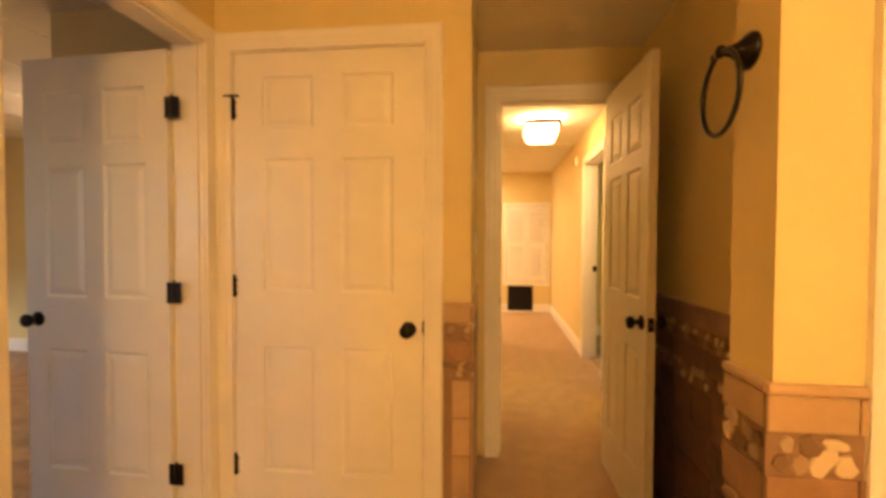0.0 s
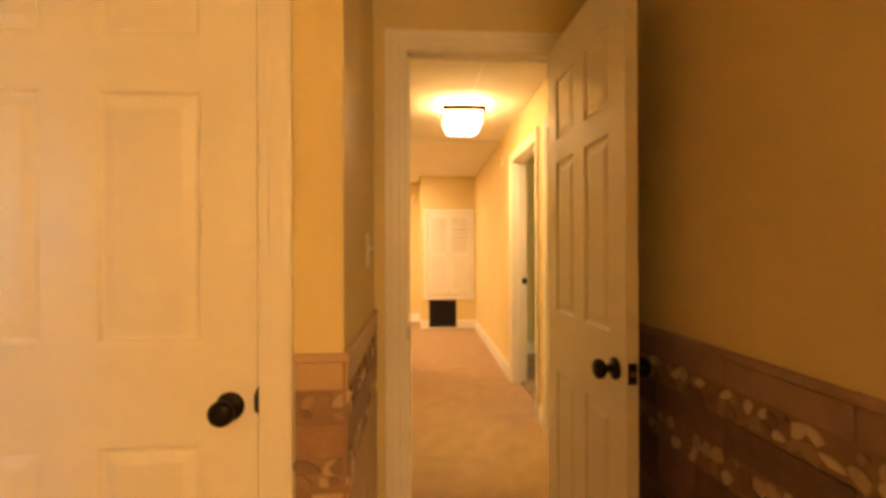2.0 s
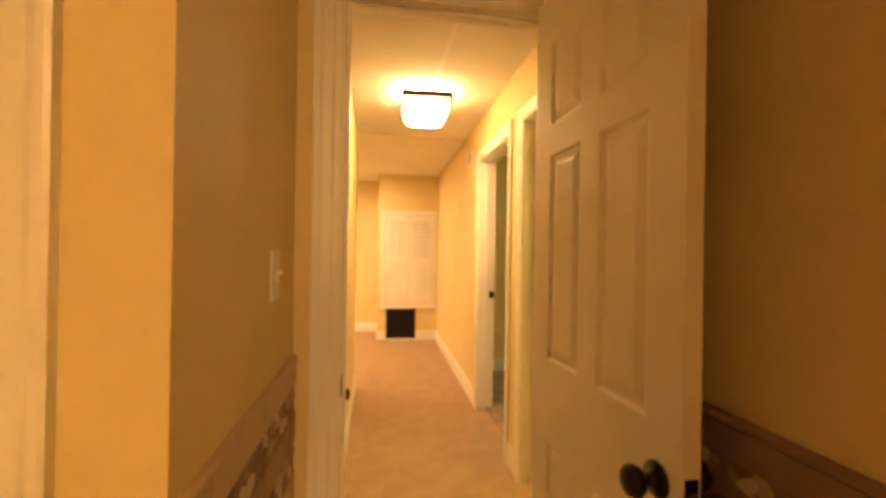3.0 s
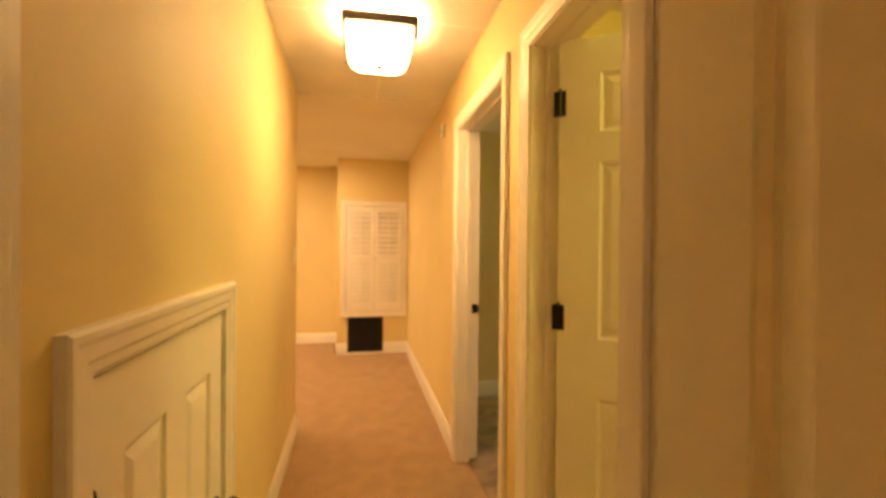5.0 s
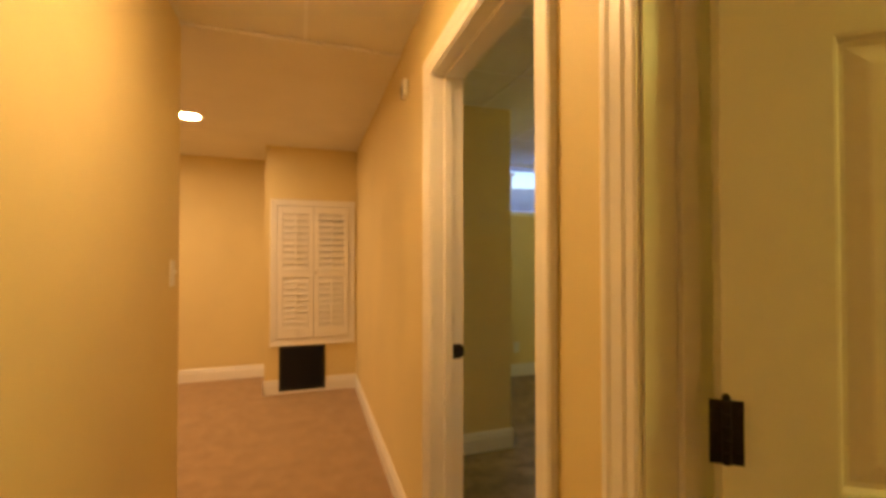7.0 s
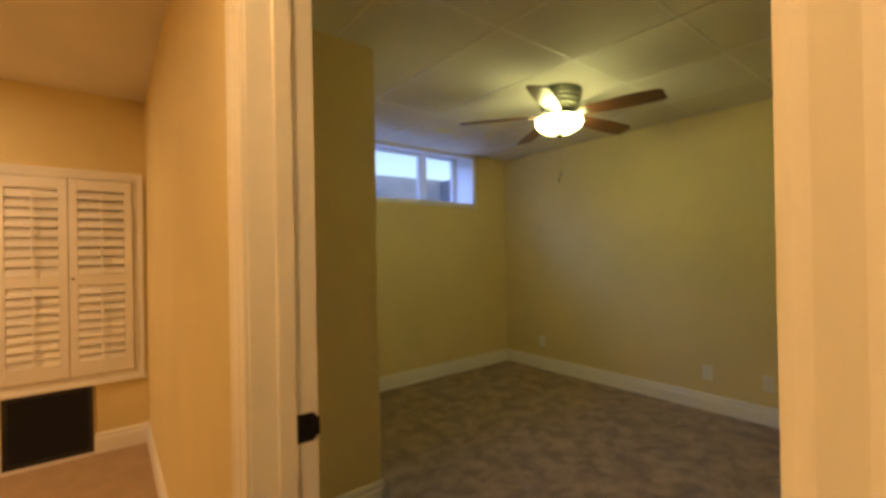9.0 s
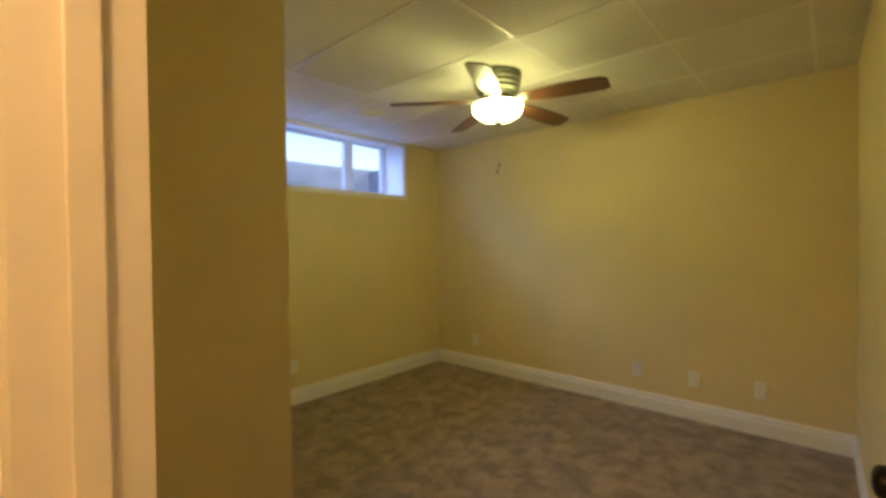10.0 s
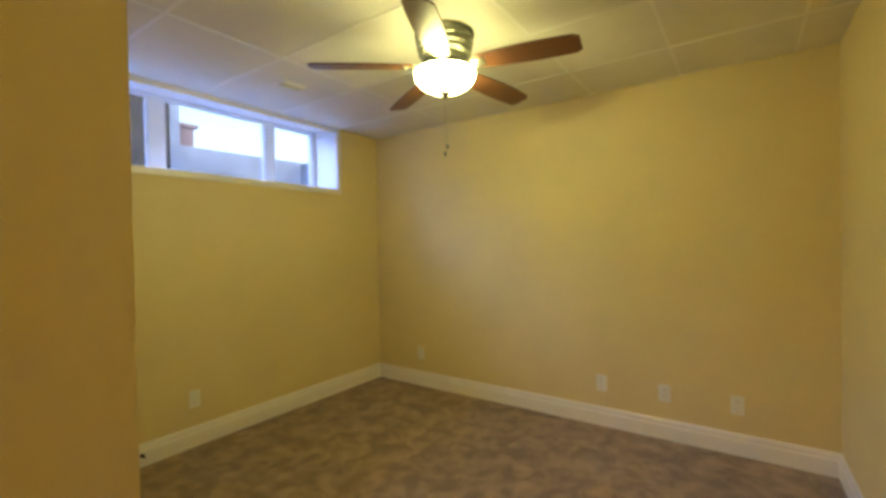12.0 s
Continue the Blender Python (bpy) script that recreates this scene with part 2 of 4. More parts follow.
CASING = ((0.0, 0.0), (0.0, 0.009), (0.006, 0.012), (0.020, 0.0125), (0.026, 0.016), (0.048, 0.0175), (0.056, 0.021), (0.066, 0.021), (0.072, 0.017), (0.072, 0.0))


def casing(bm, w, h, m, width=0.072, sides="ltr", sill=None, relief=1.0):
    """Moulded casing round an opening w by h; with sill it also closes below, at that height."""
    k = width / 0.072
    lo = 0.0 if sill is None else sill
    closed = sill is not None
    if closed:
        path = [(0, lo, -1, -1), (0, h, -1, 1), (w, h, 1, 1), (w, lo, 1, -1), (0, lo, -1, -1)]
    else:
        path = [(0, lo, -1, 0), (0, h, -1, 1), (w, h, 1, 1), (w, lo, 1, 0)]
        if "l" not in sides:
            path = [(0, h, 0, 1), *path[2:]]
        if "r" not in sides:
            path = [*path[:-2], (w, h, 0, 1)]
    rows = [[bm.verts.new(m @ Vector((x + dx * d * k, -t if t == 0 else -(0.015 + (t - 0.015) * relief), z + dz * d * k))) for d, t in CASING] for x, z, dx, dz in path]
    for a, b in zip(rows, rows[1:]):
        for i in range(len(CASING) - 1):
            bm.faces.new((a[i], a[i + 1], b[i + 1], b[i]))
    if not closed:
        bm.faces.new(rows[0])
        bm.faces.new(rows[-1][::-1])


def door_frame(name, m, w, h, depth, stop_at, label, width=0.072, front="ltr", back="ltr", relief=1.0):
    """Jamb, stop and casings of a doorway; m is the local frame at the foot of its first jamb on the front face."""
    e = empty(name, m, label, "door frame", "structure")
    bm = bmesh.new()
    t = 0.018
    box(bm, -0.002, t, -0.001, depth + 0.001, 0, h)
    box(bm, w - t, w + 0.002, -0.001, depth + 0.001, 0, h)
    box(bm, t, w - t, -0.001, depth + 0.001, h - t, h + 0.002)
    part("jamb", bm, WHITE, e)
    bm = bmesh.new()
    s0, s1 = stop_at
    box(bm, t, t + 0.011, s0, s1, 0, h - t)
    box(bm, w - t - 0.011, w - t, s0, s1, 0, h - t)
    box(bm, t + 0.011, w - t - 0.011, s0, s1, h - t - 0.011, h - t)
    part("door_stop_strip", bm, WHITE, e, bevel=0.002)
    r = 0.005
    if front:
        bm = bmesh.new()
        casing(bm, w - 2 * t + 2 * r, h - t + r, Matrix.Translation((t - r, 0, 0)), width, front, relief=relief)
        part("casing", bm, WHITE, e)
    if back:
        bm = bmesh.new()
        mm = Matrix.Translation((w - t + r, depth, 0)) @ Matrix.Rotation(math.pi, 4, 'Z')
        casing(bm, w - 2 * t + 2 * r, h - t + r, mm, width, back)
        part("casing", bm, WHITE, e)
    return e


ROWS6 = ((0.25, 0.80), (1.03, 1.62), (1.70, 1.945))


def knob(parent, m, name="knob"):
    """A round knob on its rose; m carries the z axis out of the door."""
    bm = bmesh.new()
    lathe(bm, ((0.0, 0.0), (0.033, 0.0), (0.033, 0.004), (0.028, 0.009), (0.013, 0.012), (0.011, 0.024), (0.014, 0.030), (0.024, 0.036), (0.029, 0.045), (0.029, 0.053), (0.024, 0.060), (0.012, 0.064), (0.0, 0.065)), 24, m)
    return part(name, bm, BLACK, parent, "black oil-rubbed bronze door knob", smooth=True)


def hinge(parent, m, name="hinge", leaf=0.022):
    """Two leaves, a knuckled pin and its tips, with screw heads; m at the pin's middle, leaves along x, pin along z."""
    bm = bmesh.new()
    h = 0.089
    box(bm, 0.004, leaf + 0.004, -0.0015, 0.0015, -h / 2, h / 2, m)
    box(bm, -leaf - 0.004, -0.004, -0.0015, 0.0015, -h / 2, h / 2, m)
    for i in range(5):
        z0 = -h / 2 + i * h / 5
        lathe(bm, ((0, z0), (0.0062, z0), (0.0066, z0 + 0.001), (0.0066, z0 + h / 5 - 0.002), (0.0062, z0 + h / 5 - 0.001), (0, z0 + h / 5 - 0.001)), 12, m)
    lathe(bm, ((0, h / 2), (0.005, h / 2), (0.006, h / 2 + 0.004), (0.003, h / 2 + 0.009), (0, h / 2 + 0.010)), 12, m)
    for s in (-1, 1):
        for z in (-0.028, 0.0, 0.028):
            sm = m @ Matrix.Translation((s * (0.012 + 0.004 * (z != 0)), 0.0, z)) @ Matrix.Rotation(math.pi / 2, 4, 'X')
            lathe(bm, ((0.0035, -0.0024), (0.0028, 0.0026), (0, 0.0027)), 8, sm)
    return part(name, bm, BLACK, parent, "black butt hinge")


def panel_door(name, m, w, h, label, rows=ROWS6, stile=0.105, mull=0.10, t=0.035, knobs="fb", knob_z=0.93, flip=False, bottom=0.012, k=1.0):
    """A panelled door: hinge edge at x = 0, faces at y = -t/2 (front) and t/2 (back), foot at z = bottom."""
    e = empty(name, m, label, "door", "structure")
    pw = (w - 2 * stile - mull) / 2
    cols = ((stile, stile + pw), (stile + pw + mull, w - stile))
    rows = [(a * k, b * k) for a, b in rows]
    bm = bmesh.new()
    # stiles and rails, one thickness, cut round the panels
    xs = [0, cols[0][0], cols[0][1], cols[1][0], cols[1][1], w]
    zs = [bottom] + [z for r in rows for z in r] + [h]
    for i in range(5):
        for j in range(len(zs) - 1):
            if i in (1, 3) and j % 2 == 1:
                continue
            box(bm, xs[i], xs[i + 1], -t / 2, t / 2, zs[j], zs[j + 1])
    bmesh.ops.remove_doubles(bm, verts=bm.verts[:], dist=1e-5)
    bm.verts.index_update()
    dup = {}
    for f in bm.faces[:]:
        c = f.calc_center_median()
        dup.setdefault((round(c.x, 5), round(c.y, 5), round(c.z, 5)), []).append(f)
    kill = [f for fs in dup.values() if len(fs) > 1 for f in fs]
    bmesh.ops.delete(bm, geom=kill, context='FACES')
    part("slab", bm, DOOR, e)
    for x0, x1 in cols:
        for z0, z1 in rows:
            bm = bmesh.new()
            for s in (-1, 1):
                y = s * t / 2
                ring = ((0.0, 0.0), (0.004, -0.001), (0.010, -0.0075), (0.017, -0.0085), (0.040, -0.0025), (0.044, -0.002))
                loops = [[bm.verts.new((x, y + s * dy, z)) for x, z in ((x0 + d, z0 + d), (x1 - d, z0 + d), (x1 - d, z1 - d), (x0 + d, z1 - d))] for d, dy in ring]
                for a, b in zip(loops, loops[1:]):
                    for i in range(4):
                        bm.faces.new((a[i], a[(i + 1) % 4], b[(i + 1) % 4], b[i]))
                bm.faces.new(loops[-1])
            part("panel", bm, DOOR, e)
    kx = w - 0.062
    if "f" in knobs:
        knob(e, Matrix.Translation((kx, -t / 2, knob_z)) @ Matrix.Rotation(math.pi / 2, 4, 'X'))
    if "b" in knobs:
        knob(e, Matrix.Translation((kx, t / 2, knob_z)) @ Matrix.Rotation(-math.pi / 2, 4, 'X'))
    if knobs:
        bm = bmesh.new()
        box(bm, w - 0.001, w + 0.0015, -0.0127, 0.0127, knob_z - 0.029, knob_z + 0.029)
        part("latch_plate", bm, BLACK, e, "black latch plate", bevel=0.0006)
        bm = bmesh.new()
        box(bm, w + 0.001, w + 0.010, -0.006, 0.006, knob_z - 0.007, knob_z + 0.007)
        part("latch_bolt", bm, STEEL, e, bevel=0.002)
    return e


def baseboard(name, runs, label, h=0.135):
    """Runs of moulded skirting: (start, end, normal), one mesh a run under one thing of the setting."""
    e = empty(name, Matrix.Identity(4), label, "baseboard", "structure")
    prof = ((0.0, 0.0), (0.014, 0.0), (0.014, h * 0.66), (0.0125, h * 0.72), (0.009, h * 0.76), (0.0095, h * 0.86), (0.006, h * 0.95), (0.002, h), (0.0, h))
    for (ax, ay), (bx, by), (nx, ny) in runs:
        bm = bmesh.new()
        rows = [[bm.verts.new((x + nx * d, y + ny * d, z)) for d, z in prof] for x, y in ((ax, ay), (bx, by))]
        for i in range(len(prof) - 1):
            bm.faces.new((rows[0][i], rows[0][i + 1], rows[1][i + 1], rows[1][i]))
        bm.faces.new(rows[0])
        bm.faces.new(rows[1][::-1])
        part("board", bm, WHITE, e)
    return e


def grid_ceiling(name, x0, x1, y0, y1, z, xs, ys, label, lip=0.003, bar=0.009):
    """A lay-in ceiling: panels set a little above the white bars, all one mesh."""
    bm = bmesh.new()
    xs = [x for x in xs if x0 + 0.05 < x < x1 - 0.05]
    ys = [y for y in ys if y0 + 0.05 < y < y1 - 0.05]
    ex, ey = [x0, *xs, x1], [y0, *ys, y1]
    for a, b in zip(ex, ex[1:]):
        for c, d in zip(ey, ey[1:]):
            box(bm, a + 0.001, b - 0.001, c + 0.001, d - 0.001, z + lip, z + lip + 0.02)
    n = len(bm.faces)
    for x in xs:
        box(bm, x - bar, x + bar, y0, y1, z, z + 0.03)
    for y in ys:
        box(bm, x0, x1, y - bar, y + bar, z + 0.0015, z + 0.0285)
    bm.faces.ensure_lookup_table()
    for f in bm.faces[n:]:
        f.material_index = 1
    box(bm, x0, x1, y0, y1, z + 0.035, z + 0.06)
    return solid(name, bm, (TILE_C, TBAR), label, "ceiling", "structure")


def flat_ceiling(name, x0, x1, y0, y1, z, label):
    bm = bmesh.new()
    box(bm, x0, x1, y0, y1, z, z + 0.06)
    return solid(name, bm, CEIL, label, "ceiling", "structure")


def strike(m, label="black strike plate on the door jamb"):
    """A lipped strike plate; m carries z up, x across the jamb, -y out of it."""
    bm = bmesh.new()
    box(bm, -0.017, 0.017, -0.0015, 0.001, -0.030, 0.030, m)
    box(bm, 0.017, 0.023, -0.003, 0.0, -0.026, 0.026, m)
    box(bm, 0.023, 0.030, -0.004, -0.001, -0.019, 0.019, m)
    box(bm, -0.007, 0.007, -0.0022, -0.001, -0.013, 0.013, m)
    ob = solid("strike_plate", bm, BLACK, label, "strike plate", "", bevel=0.0007)
    return ob


def outlet(m, switch=False, label="white duplex outlet plate low on the yellow wall", group=""):
    """A wall plate; m carries z up and -y out of the wall."""
    e = empty("light_switch" if switch else "wall_outlet", m, label, "light switch" if switch else "outlet", group=group)
    bm = bmesh.new()
    box(bm, -0.036, 0.036, -0.006, 0.0, -0.058, 0.058)
    part("cover_plate", bm, PLATE, e, bevel=0.0025)
    if switch:
        bm = bmesh.new()
        box(bm, -0.006, 0.006, -0.010, -0.004, -0.013, 0.013)
        part("switch_bezel", bm, PLATE, e, bevel=0.001)
        bm = bmesh.new()
        box(bm, -0.004, 0.004, -0.022, -0.006, -0.004, 0.006, Matrix.Rotation(radians(-20), 4, 'X'))
        part("toggle", bm, PLATE, e, bevel=0.001)
    else:
        for z in (-0.021, 0.021):
            bm = bmesh.new()
            box(bm, -0.017, 0.017, -0.0085, -0.004, z - 0.014, z + 0.014)
            part("socket", bm, PLATE, e, bevel=0.003)
            bm = bmesh.new()
            for x, hh in ((-0.006, 0.0045), (0.006, 0.0035)):
                box(bm, x - 0.001, x + 0.001, -0.0092, -0.008, z - hh + 0.003, z + hh + 0.003)
            part("slots", bm, DARK, e)
    for z in ((-0.03, 0.03) if switch else (0.0,)):
        bm = bmesh.new()
        lathe(bm, ((0.0035, 0.005), (0.003, 0.0072), (0, 0.0075)), 8, Matrix.Translation((0, 0, z)) @ Matrix.Rotation(math.pi / 2, 4, 'X'))
        part("screw", bm, PLATE, e)
    return e


# ---- plan ----
HX0, HX1, WT = 0.012, 1.075, 0.12         # hall between these x, wall thickness
YE = 2.62                                  # bathroom face of the wall with the exit doorway
YC = 1.862                                 # closet wall
ZB, ZH, ZR, ZL = 2.385, 2.46, 2.396, 2.395  # ceilings: bathroom, hall, bedroom, side room
TOP = 2.6
BX1, BY0, BY1 = 4.648, 4.045, 7.557           # bedroom
D1 = (2.975, 3.740)                         # side room doorway on the hall's wall
D2 = (4.02, 4.90)                        # bedroom doorway
WE, WH = 0.098, 0.133                       # thickness of the exit wall and of the hall's east wall
XD = (0.085, 0.750)                        # exit doorway
CD = (-1.10, -0.215)                       # closet doorway
LD = (1.00, 1.80)                          # doorway to the room beside the bathroom
HD, HC, HL, HE = 2.118, 2.125, 2.14, 2.112  # heads: most doorways, closet, left room, exit
AX, AE = -0.035, 0.885                     # side walls of the alcove before the exit
YP0, YP1, XP = 0.885, 1.025, 0.547         # pier: its faces and its end
YF, YS, ZLO = 7.762, 8.48, 2.448           # chase face, far wall and ceiling of the lobby
SKEW = Matrix.Translation((HX1, 5.6, 0)) @ Matrix.Rotation(radians(-0.9), 4, 'Z') @ Matrix.Translation((-HX1, -5.6, 0))


def askew(ob):
    """The hall's east wall and what is fixed to it run slightly out of square."""
    ob.matrix_basis = SKEW @ ob.matrix_basis
    return ob


# ---- large structure ----
bm = bmesh.new()
box(bm, -1.27, 3.02, 1.88, 3.95, -0.1, 0.0)
box(bm, -1.27, 1.14, 3.95, 8.77, -0.1, 0.0)
box(bm, -3.62, -1.27, 5.41, 8.77, -0.1, 0.0)
solid("floor", bm, HALL_CARPET_LIT, "cut-pile hall carpet, lighter copy with the hall's brightness in it", "floor", "structure")
bm = bmesh.new()
box(bm, 1.14, BX1 + 0.15, 3.951, 7.9, -0.1, 0.016)
solid("floor", bm, CARPET, "brown cut-pile bedroom carpet with brushed patches", "floor", "structure")
bm = bmesh.new()
box(bm, -6.4, -1.275, -1.3, 4.8, -0.1, 0.0)
solid("floor", bm, CARPET, "brown carpet of the side room", "floor", "structure")
bm = bmesh.new()
box(bm, -1.275, 1.9, -1.8, 1.88, -0.1, -0.006)
bath_floor = solid("floor", bm, FLOOR_GROUT, "tan tiled bathroom floor", "floor", "structure")

askew(wall("wall_east_hall", "y", YE + WE, 8.65, HX1, HX1 + WH, TOP, ((*D1, 0, HD), (*D2, 0, HD))))
wall("wall_exit", "x", -0.18, HX1 + WH, YE, YE + WE, TOP, ((*XD, 0, HE),))
wall("wall_alcove_west", "y", YC + WT, YE, AX - 0.12, AX, TOP)
wall("wall_closet", "x", -1.30, AX, YC, YC + WT, TOP, ((*CD, 0, HC),))
wall("wall_bath_west", "y", -1.7, YC, -1.305, -1.166, TOP, ((*LD, 0, HL),))
wall("wall_alcove_east", "y", YP1, YE, AE, AE + 0.12, TOP)
wall("wall_pier", "x", XP, 1.82, YP0, YP1, TOP, ((0.763, 1.478, 0, HD),))
wall("wall_bath_east", "y", -1.7, YP0, 1.70, 1.82, TOP)
wall("wall_bath_south", "x", -1.30, 1.82, -1.82, -1.70, TOP)
SM = (2.985, 3.722, 1.175)
wall("wall_west_hall", "y", YE + WE, 5.53, HX0 - 0.12, HX0, TOP, ((SM[0], SM[1], 0, SM[2]),))
wall("wall_west_hall_return", "x", -3.5, HX0 - 0.12, 5.41, 5.53, TOP)
wall("wall_far", "x", -3.62, 1.24, YS, YS + 0.12, TOP)
wall("wall_far_west", "y", 5.41, YS, -3.62, -3.5, TOP)
wall("wall_chase", "x", 0.225, 1.13, YF, YF + 0.12, TOP)
wall("wall_chase_side", "y", YF + 0.12, YS, 0.225, 0.345, TOP)
wall("wall_closet_back", "x", -1.30, -0.18, 2.50, 2.62, TOP)
wall("wall_understair", "y", 2.74, 5.43, -1.0, -0.9, TOP)
# bedroom
WX = (1.75, 4.14)
wall("wall_bed_north", "x", 1.15, BX1 + 0.15, BY1, BY1 + 0.34, TOP, ((WX[0], WX[1], 1.84, 2.42),))
wall("wall_bed_east", "y", BY0 - WT, BY1, BX1, BX1 + 0.15, TOP)
south = wall("wall_bed_south", "x", 1.15, BX1 + 0.03, BY0 - WT, BY0, TOP)
south.matrix_basis = Matrix.Translation((1.15, BY0, 0)) @ Matrix.Rotation(radians(0.9), 4, 'Z') @ Matrix.Translation((-1.15, -BY0, 0))
wall("wall_bed_closet", "x", 1.15, 1.97, 5.96, 6.06, TOP)
wall("wall_bed_closet_side", "y", 6.06, BY1, 1.87, 1.97, TOP)
# room behind the hall's first door
wall("wall_side_south", "x", 1.15, 3.0, 1.6, 1.72, TOP)
wall("wall_side_east", "y", 1.72, BY0 - WT, 2.9, 3.02, TOP)
wall("wall_side_fill", "y", 1.72, YE, 0.95, 1.225, TOP)
# room beside the bathroom
wall("wall_left_block", "y", YC + WT + 0.1, 3.6, -2.10, -2.0, TOP)
wall("wall_left_block_front", "x", -2.10, -1.30, YC + WT, YC + WT + 0.1, TOP)
wall("wall_left_north", "x", -6.4, -2.0, 4.4, 4.5, TOP)
wall("wall_left_west", "y", -1.2, 4.4, -6.4, -6.3, TOP)
wall("wall_left_south", "x", -6.4, -1.30, -1.3, -1.2, TOP, ((-3.9, -2.9, 1.2, 2.0),))

flat_ceiling("ceiling_bath", -1.166, 1.70, -1.70, YE, ZB, "plain bathroom ceiling")
grid_ceiling("ceiling_hall", HX0, 1.12, YE + WE, 5.50, ZH, (0.575,), (3.12, 4.34), "white lay-in panel ceiling of the hall", lip=0.002, bar=0.009)
flat_ceiling("ceiling_lobby", -3.5, 1.14, 5.50, YS, ZLO, "smooth painted ceiling")
grid_ceiling("ceiling_bedroom", 1.16, BX1, BY0 - 0.02, BY1, ZR, [2.352 + 0.596 * i for i in range(-1, 4)], (4.285, 4.86, 5.42, 6.645), "white lay-in panel ceiling with narrow bars")
flat_ceiling("ceiling_side", 1.13, 2.9, 1.72, BY0 - WT, ZR, "plain ceiling of the side room")
grid_ceiling("ceiling_left", -6.3, -1.275, -1.2, 4.4, ZL, [-6.0 + 0.6 * i for i in range(8)], [-0.6 + 1.2 * i for i in range(5)], "white lay-in panel ceiling")
bm = bmesh.new()
box(bm, -6.6, 5.0, -2.0, 7.83, 2.62, 2.72)
solid("roof_slab", bm, CONCRETE, "floor structure over the basement", "ceiling", "structure")

# doorways
door_frame("door_frame_exit", frame_at((XD[0], YE, 0), (1, 0, 0), (0, -1, 0)), XD[1] - XD[0], HE, WE, (0.04, 0.072), "white moulded casing round the bathroom doorway", 0.085)
door_frame("door_frame_closet", frame_at((CD[0], YC, 0), (1, 0, 0), (0, -1, 0)), CD[1] - CD[0], HC, WT, (0.04, 0.075), "white moulded casing round the closet door", 0.076, back="", relief=0.6)
door_frame("door_frame_left", frame_at((-1.166, LD[0], 0), (0, 1, 0), (1, 0, 0)), LD[1] - LD[0], HL, 0.139, (0.02, 0.055), "white moulded casing round an open doorway", 0.072, relief=0.35)
door_frame("door_frame_pier", frame_at((0.763, YP0, 0), (1, 0, 0), (0, -1, 0)), 0.715, HD, YP1 - YP0, (0.05, 0.085), "white moulded casing beside the tiled pier", 0.08)
askew(door_frame("door_frame_side", frame_at((HX1, D1[1], 0), (0, -1, 0), (-1, 0, 0)), D1[1] - D1[0], HD, WH, (0.06, 0.095), "white moulded casing round the side room doorway", 0.075))
askew(door_frame("door_frame_bedroom", frame_at((HX1, D2[1], 0), (0, -1, 0), (-1, 0, 0)), D2[1] - D2[0], HD, WH, (0.050, 0.086), "white moulded casing round the bedroom doorway", 0.075, back="lt"))

# ---- doors ----
closet_w = CD[1] - CD[0] - 0.042
closet_door = panel_door("closet_door", pose(CD[0] + 0.021, YC + 0.019, 0), closet_w, HC - 0.022, "closed white six-panel closet door with black knob", knobs="f", rows=((0.25, 0.80), (1.03, 1.60), (1.722, 1.945)), stile=0.128, mull=0.120, k=1.03, knob_z=0.912)
for z in (0.285, 1.083):
    hinge(closet_door, Matrix.Translation((-0.002, -0.023, z)), leaf=0.007)
hinge(closet_door, Matrix.Translation((-0.002, -0.023, 1.862)), leaf=0.007)
bm = bmesh.new()
box(bm, -0.004, 0.004, -0.006, 0.002, -0.002, 0.012)
box(bm, -0.030, 0.026, -0.010, -0.002, 0.006, 0.014)
lathe(bm, ((0, 0), (0.006, 0.001), (0.007, 0.006), (0, 0.010)), 10, Matrix.Translation((-0.034, -0.006, 0.004)))
lathe(bm, ((0, 0), (0.006, 0.001), (0.007, 0.006), (0, 0.010)), 10, Matrix.Translation((0.028, -0.006, 0.004)))
part("hinge_pin_stop", bm, BLACK, closet_door, "black hinge-pin door stop", bevel=0.001, m=Matrix.Translation((-0.002, -0.026, 1.908)))

exit_door = panel_door("bathroom_door", pose(0.7075, YE - 0.022, 0, 0, 0, -88.5), 0.635, HE - 0.02, "open white six-panel bathroom door with black knobs", stile=0.095, mull=0.085, knob_z=0.935)
left_door = panel_door("side_room_door", pose(-1.310, LD[1] - 0.028, 0, 0, 0, 176.5), 0.735, 2.09, "open white six-panel door with black hinges and knob", stile=0.105, mull=0.09)
for z in (0.285, 1.065, 1.845):
    hinge(left_door, Matrix.Translation((-0.027, 0.021, z)) @ Matrix.Rotation(radians(4), 4, 'Z'), leaf=0.028)
side_door = panel_door("side_door", pose(1.1365, 3.680, 0, 0, 0, -33), 0.745, HD - 0.02, "open white six-panel door beside the hall", rows=((0.28, 0.84), (1.045, 1.665), (1.765, 1.975)), stile=0.136, mull=0.07)
for z in (0.32, 1.117, 1.875):
    hinge(side_door, Matrix.Translation((0.003, -0.0225, z)) @ Matrix.Rotation(radians(-5), 4, 'Z'), leaf=0.017)
bed_door = panel_door("bedroom_door", pose(HX1 + WH + 0.075, D2[0] + 0.060, 0, 0, 0, 0.0), 0.88, HD - 0.02, "open white six-panel bedroom door with black knob", stile=0.11, mull=0.10, knobs="b")
for z in (0.285, 1.105, 1.865):
    hinge(bed_door, Matrix.Translation((-0.093, -0.037, z)), leaf=0.02)
panel_door("pier_door", pose(0.763 + 0.021, YP0 + 0.105, 0), 0.673, HD - 0.02, "closed white six-panel door", knobs="")
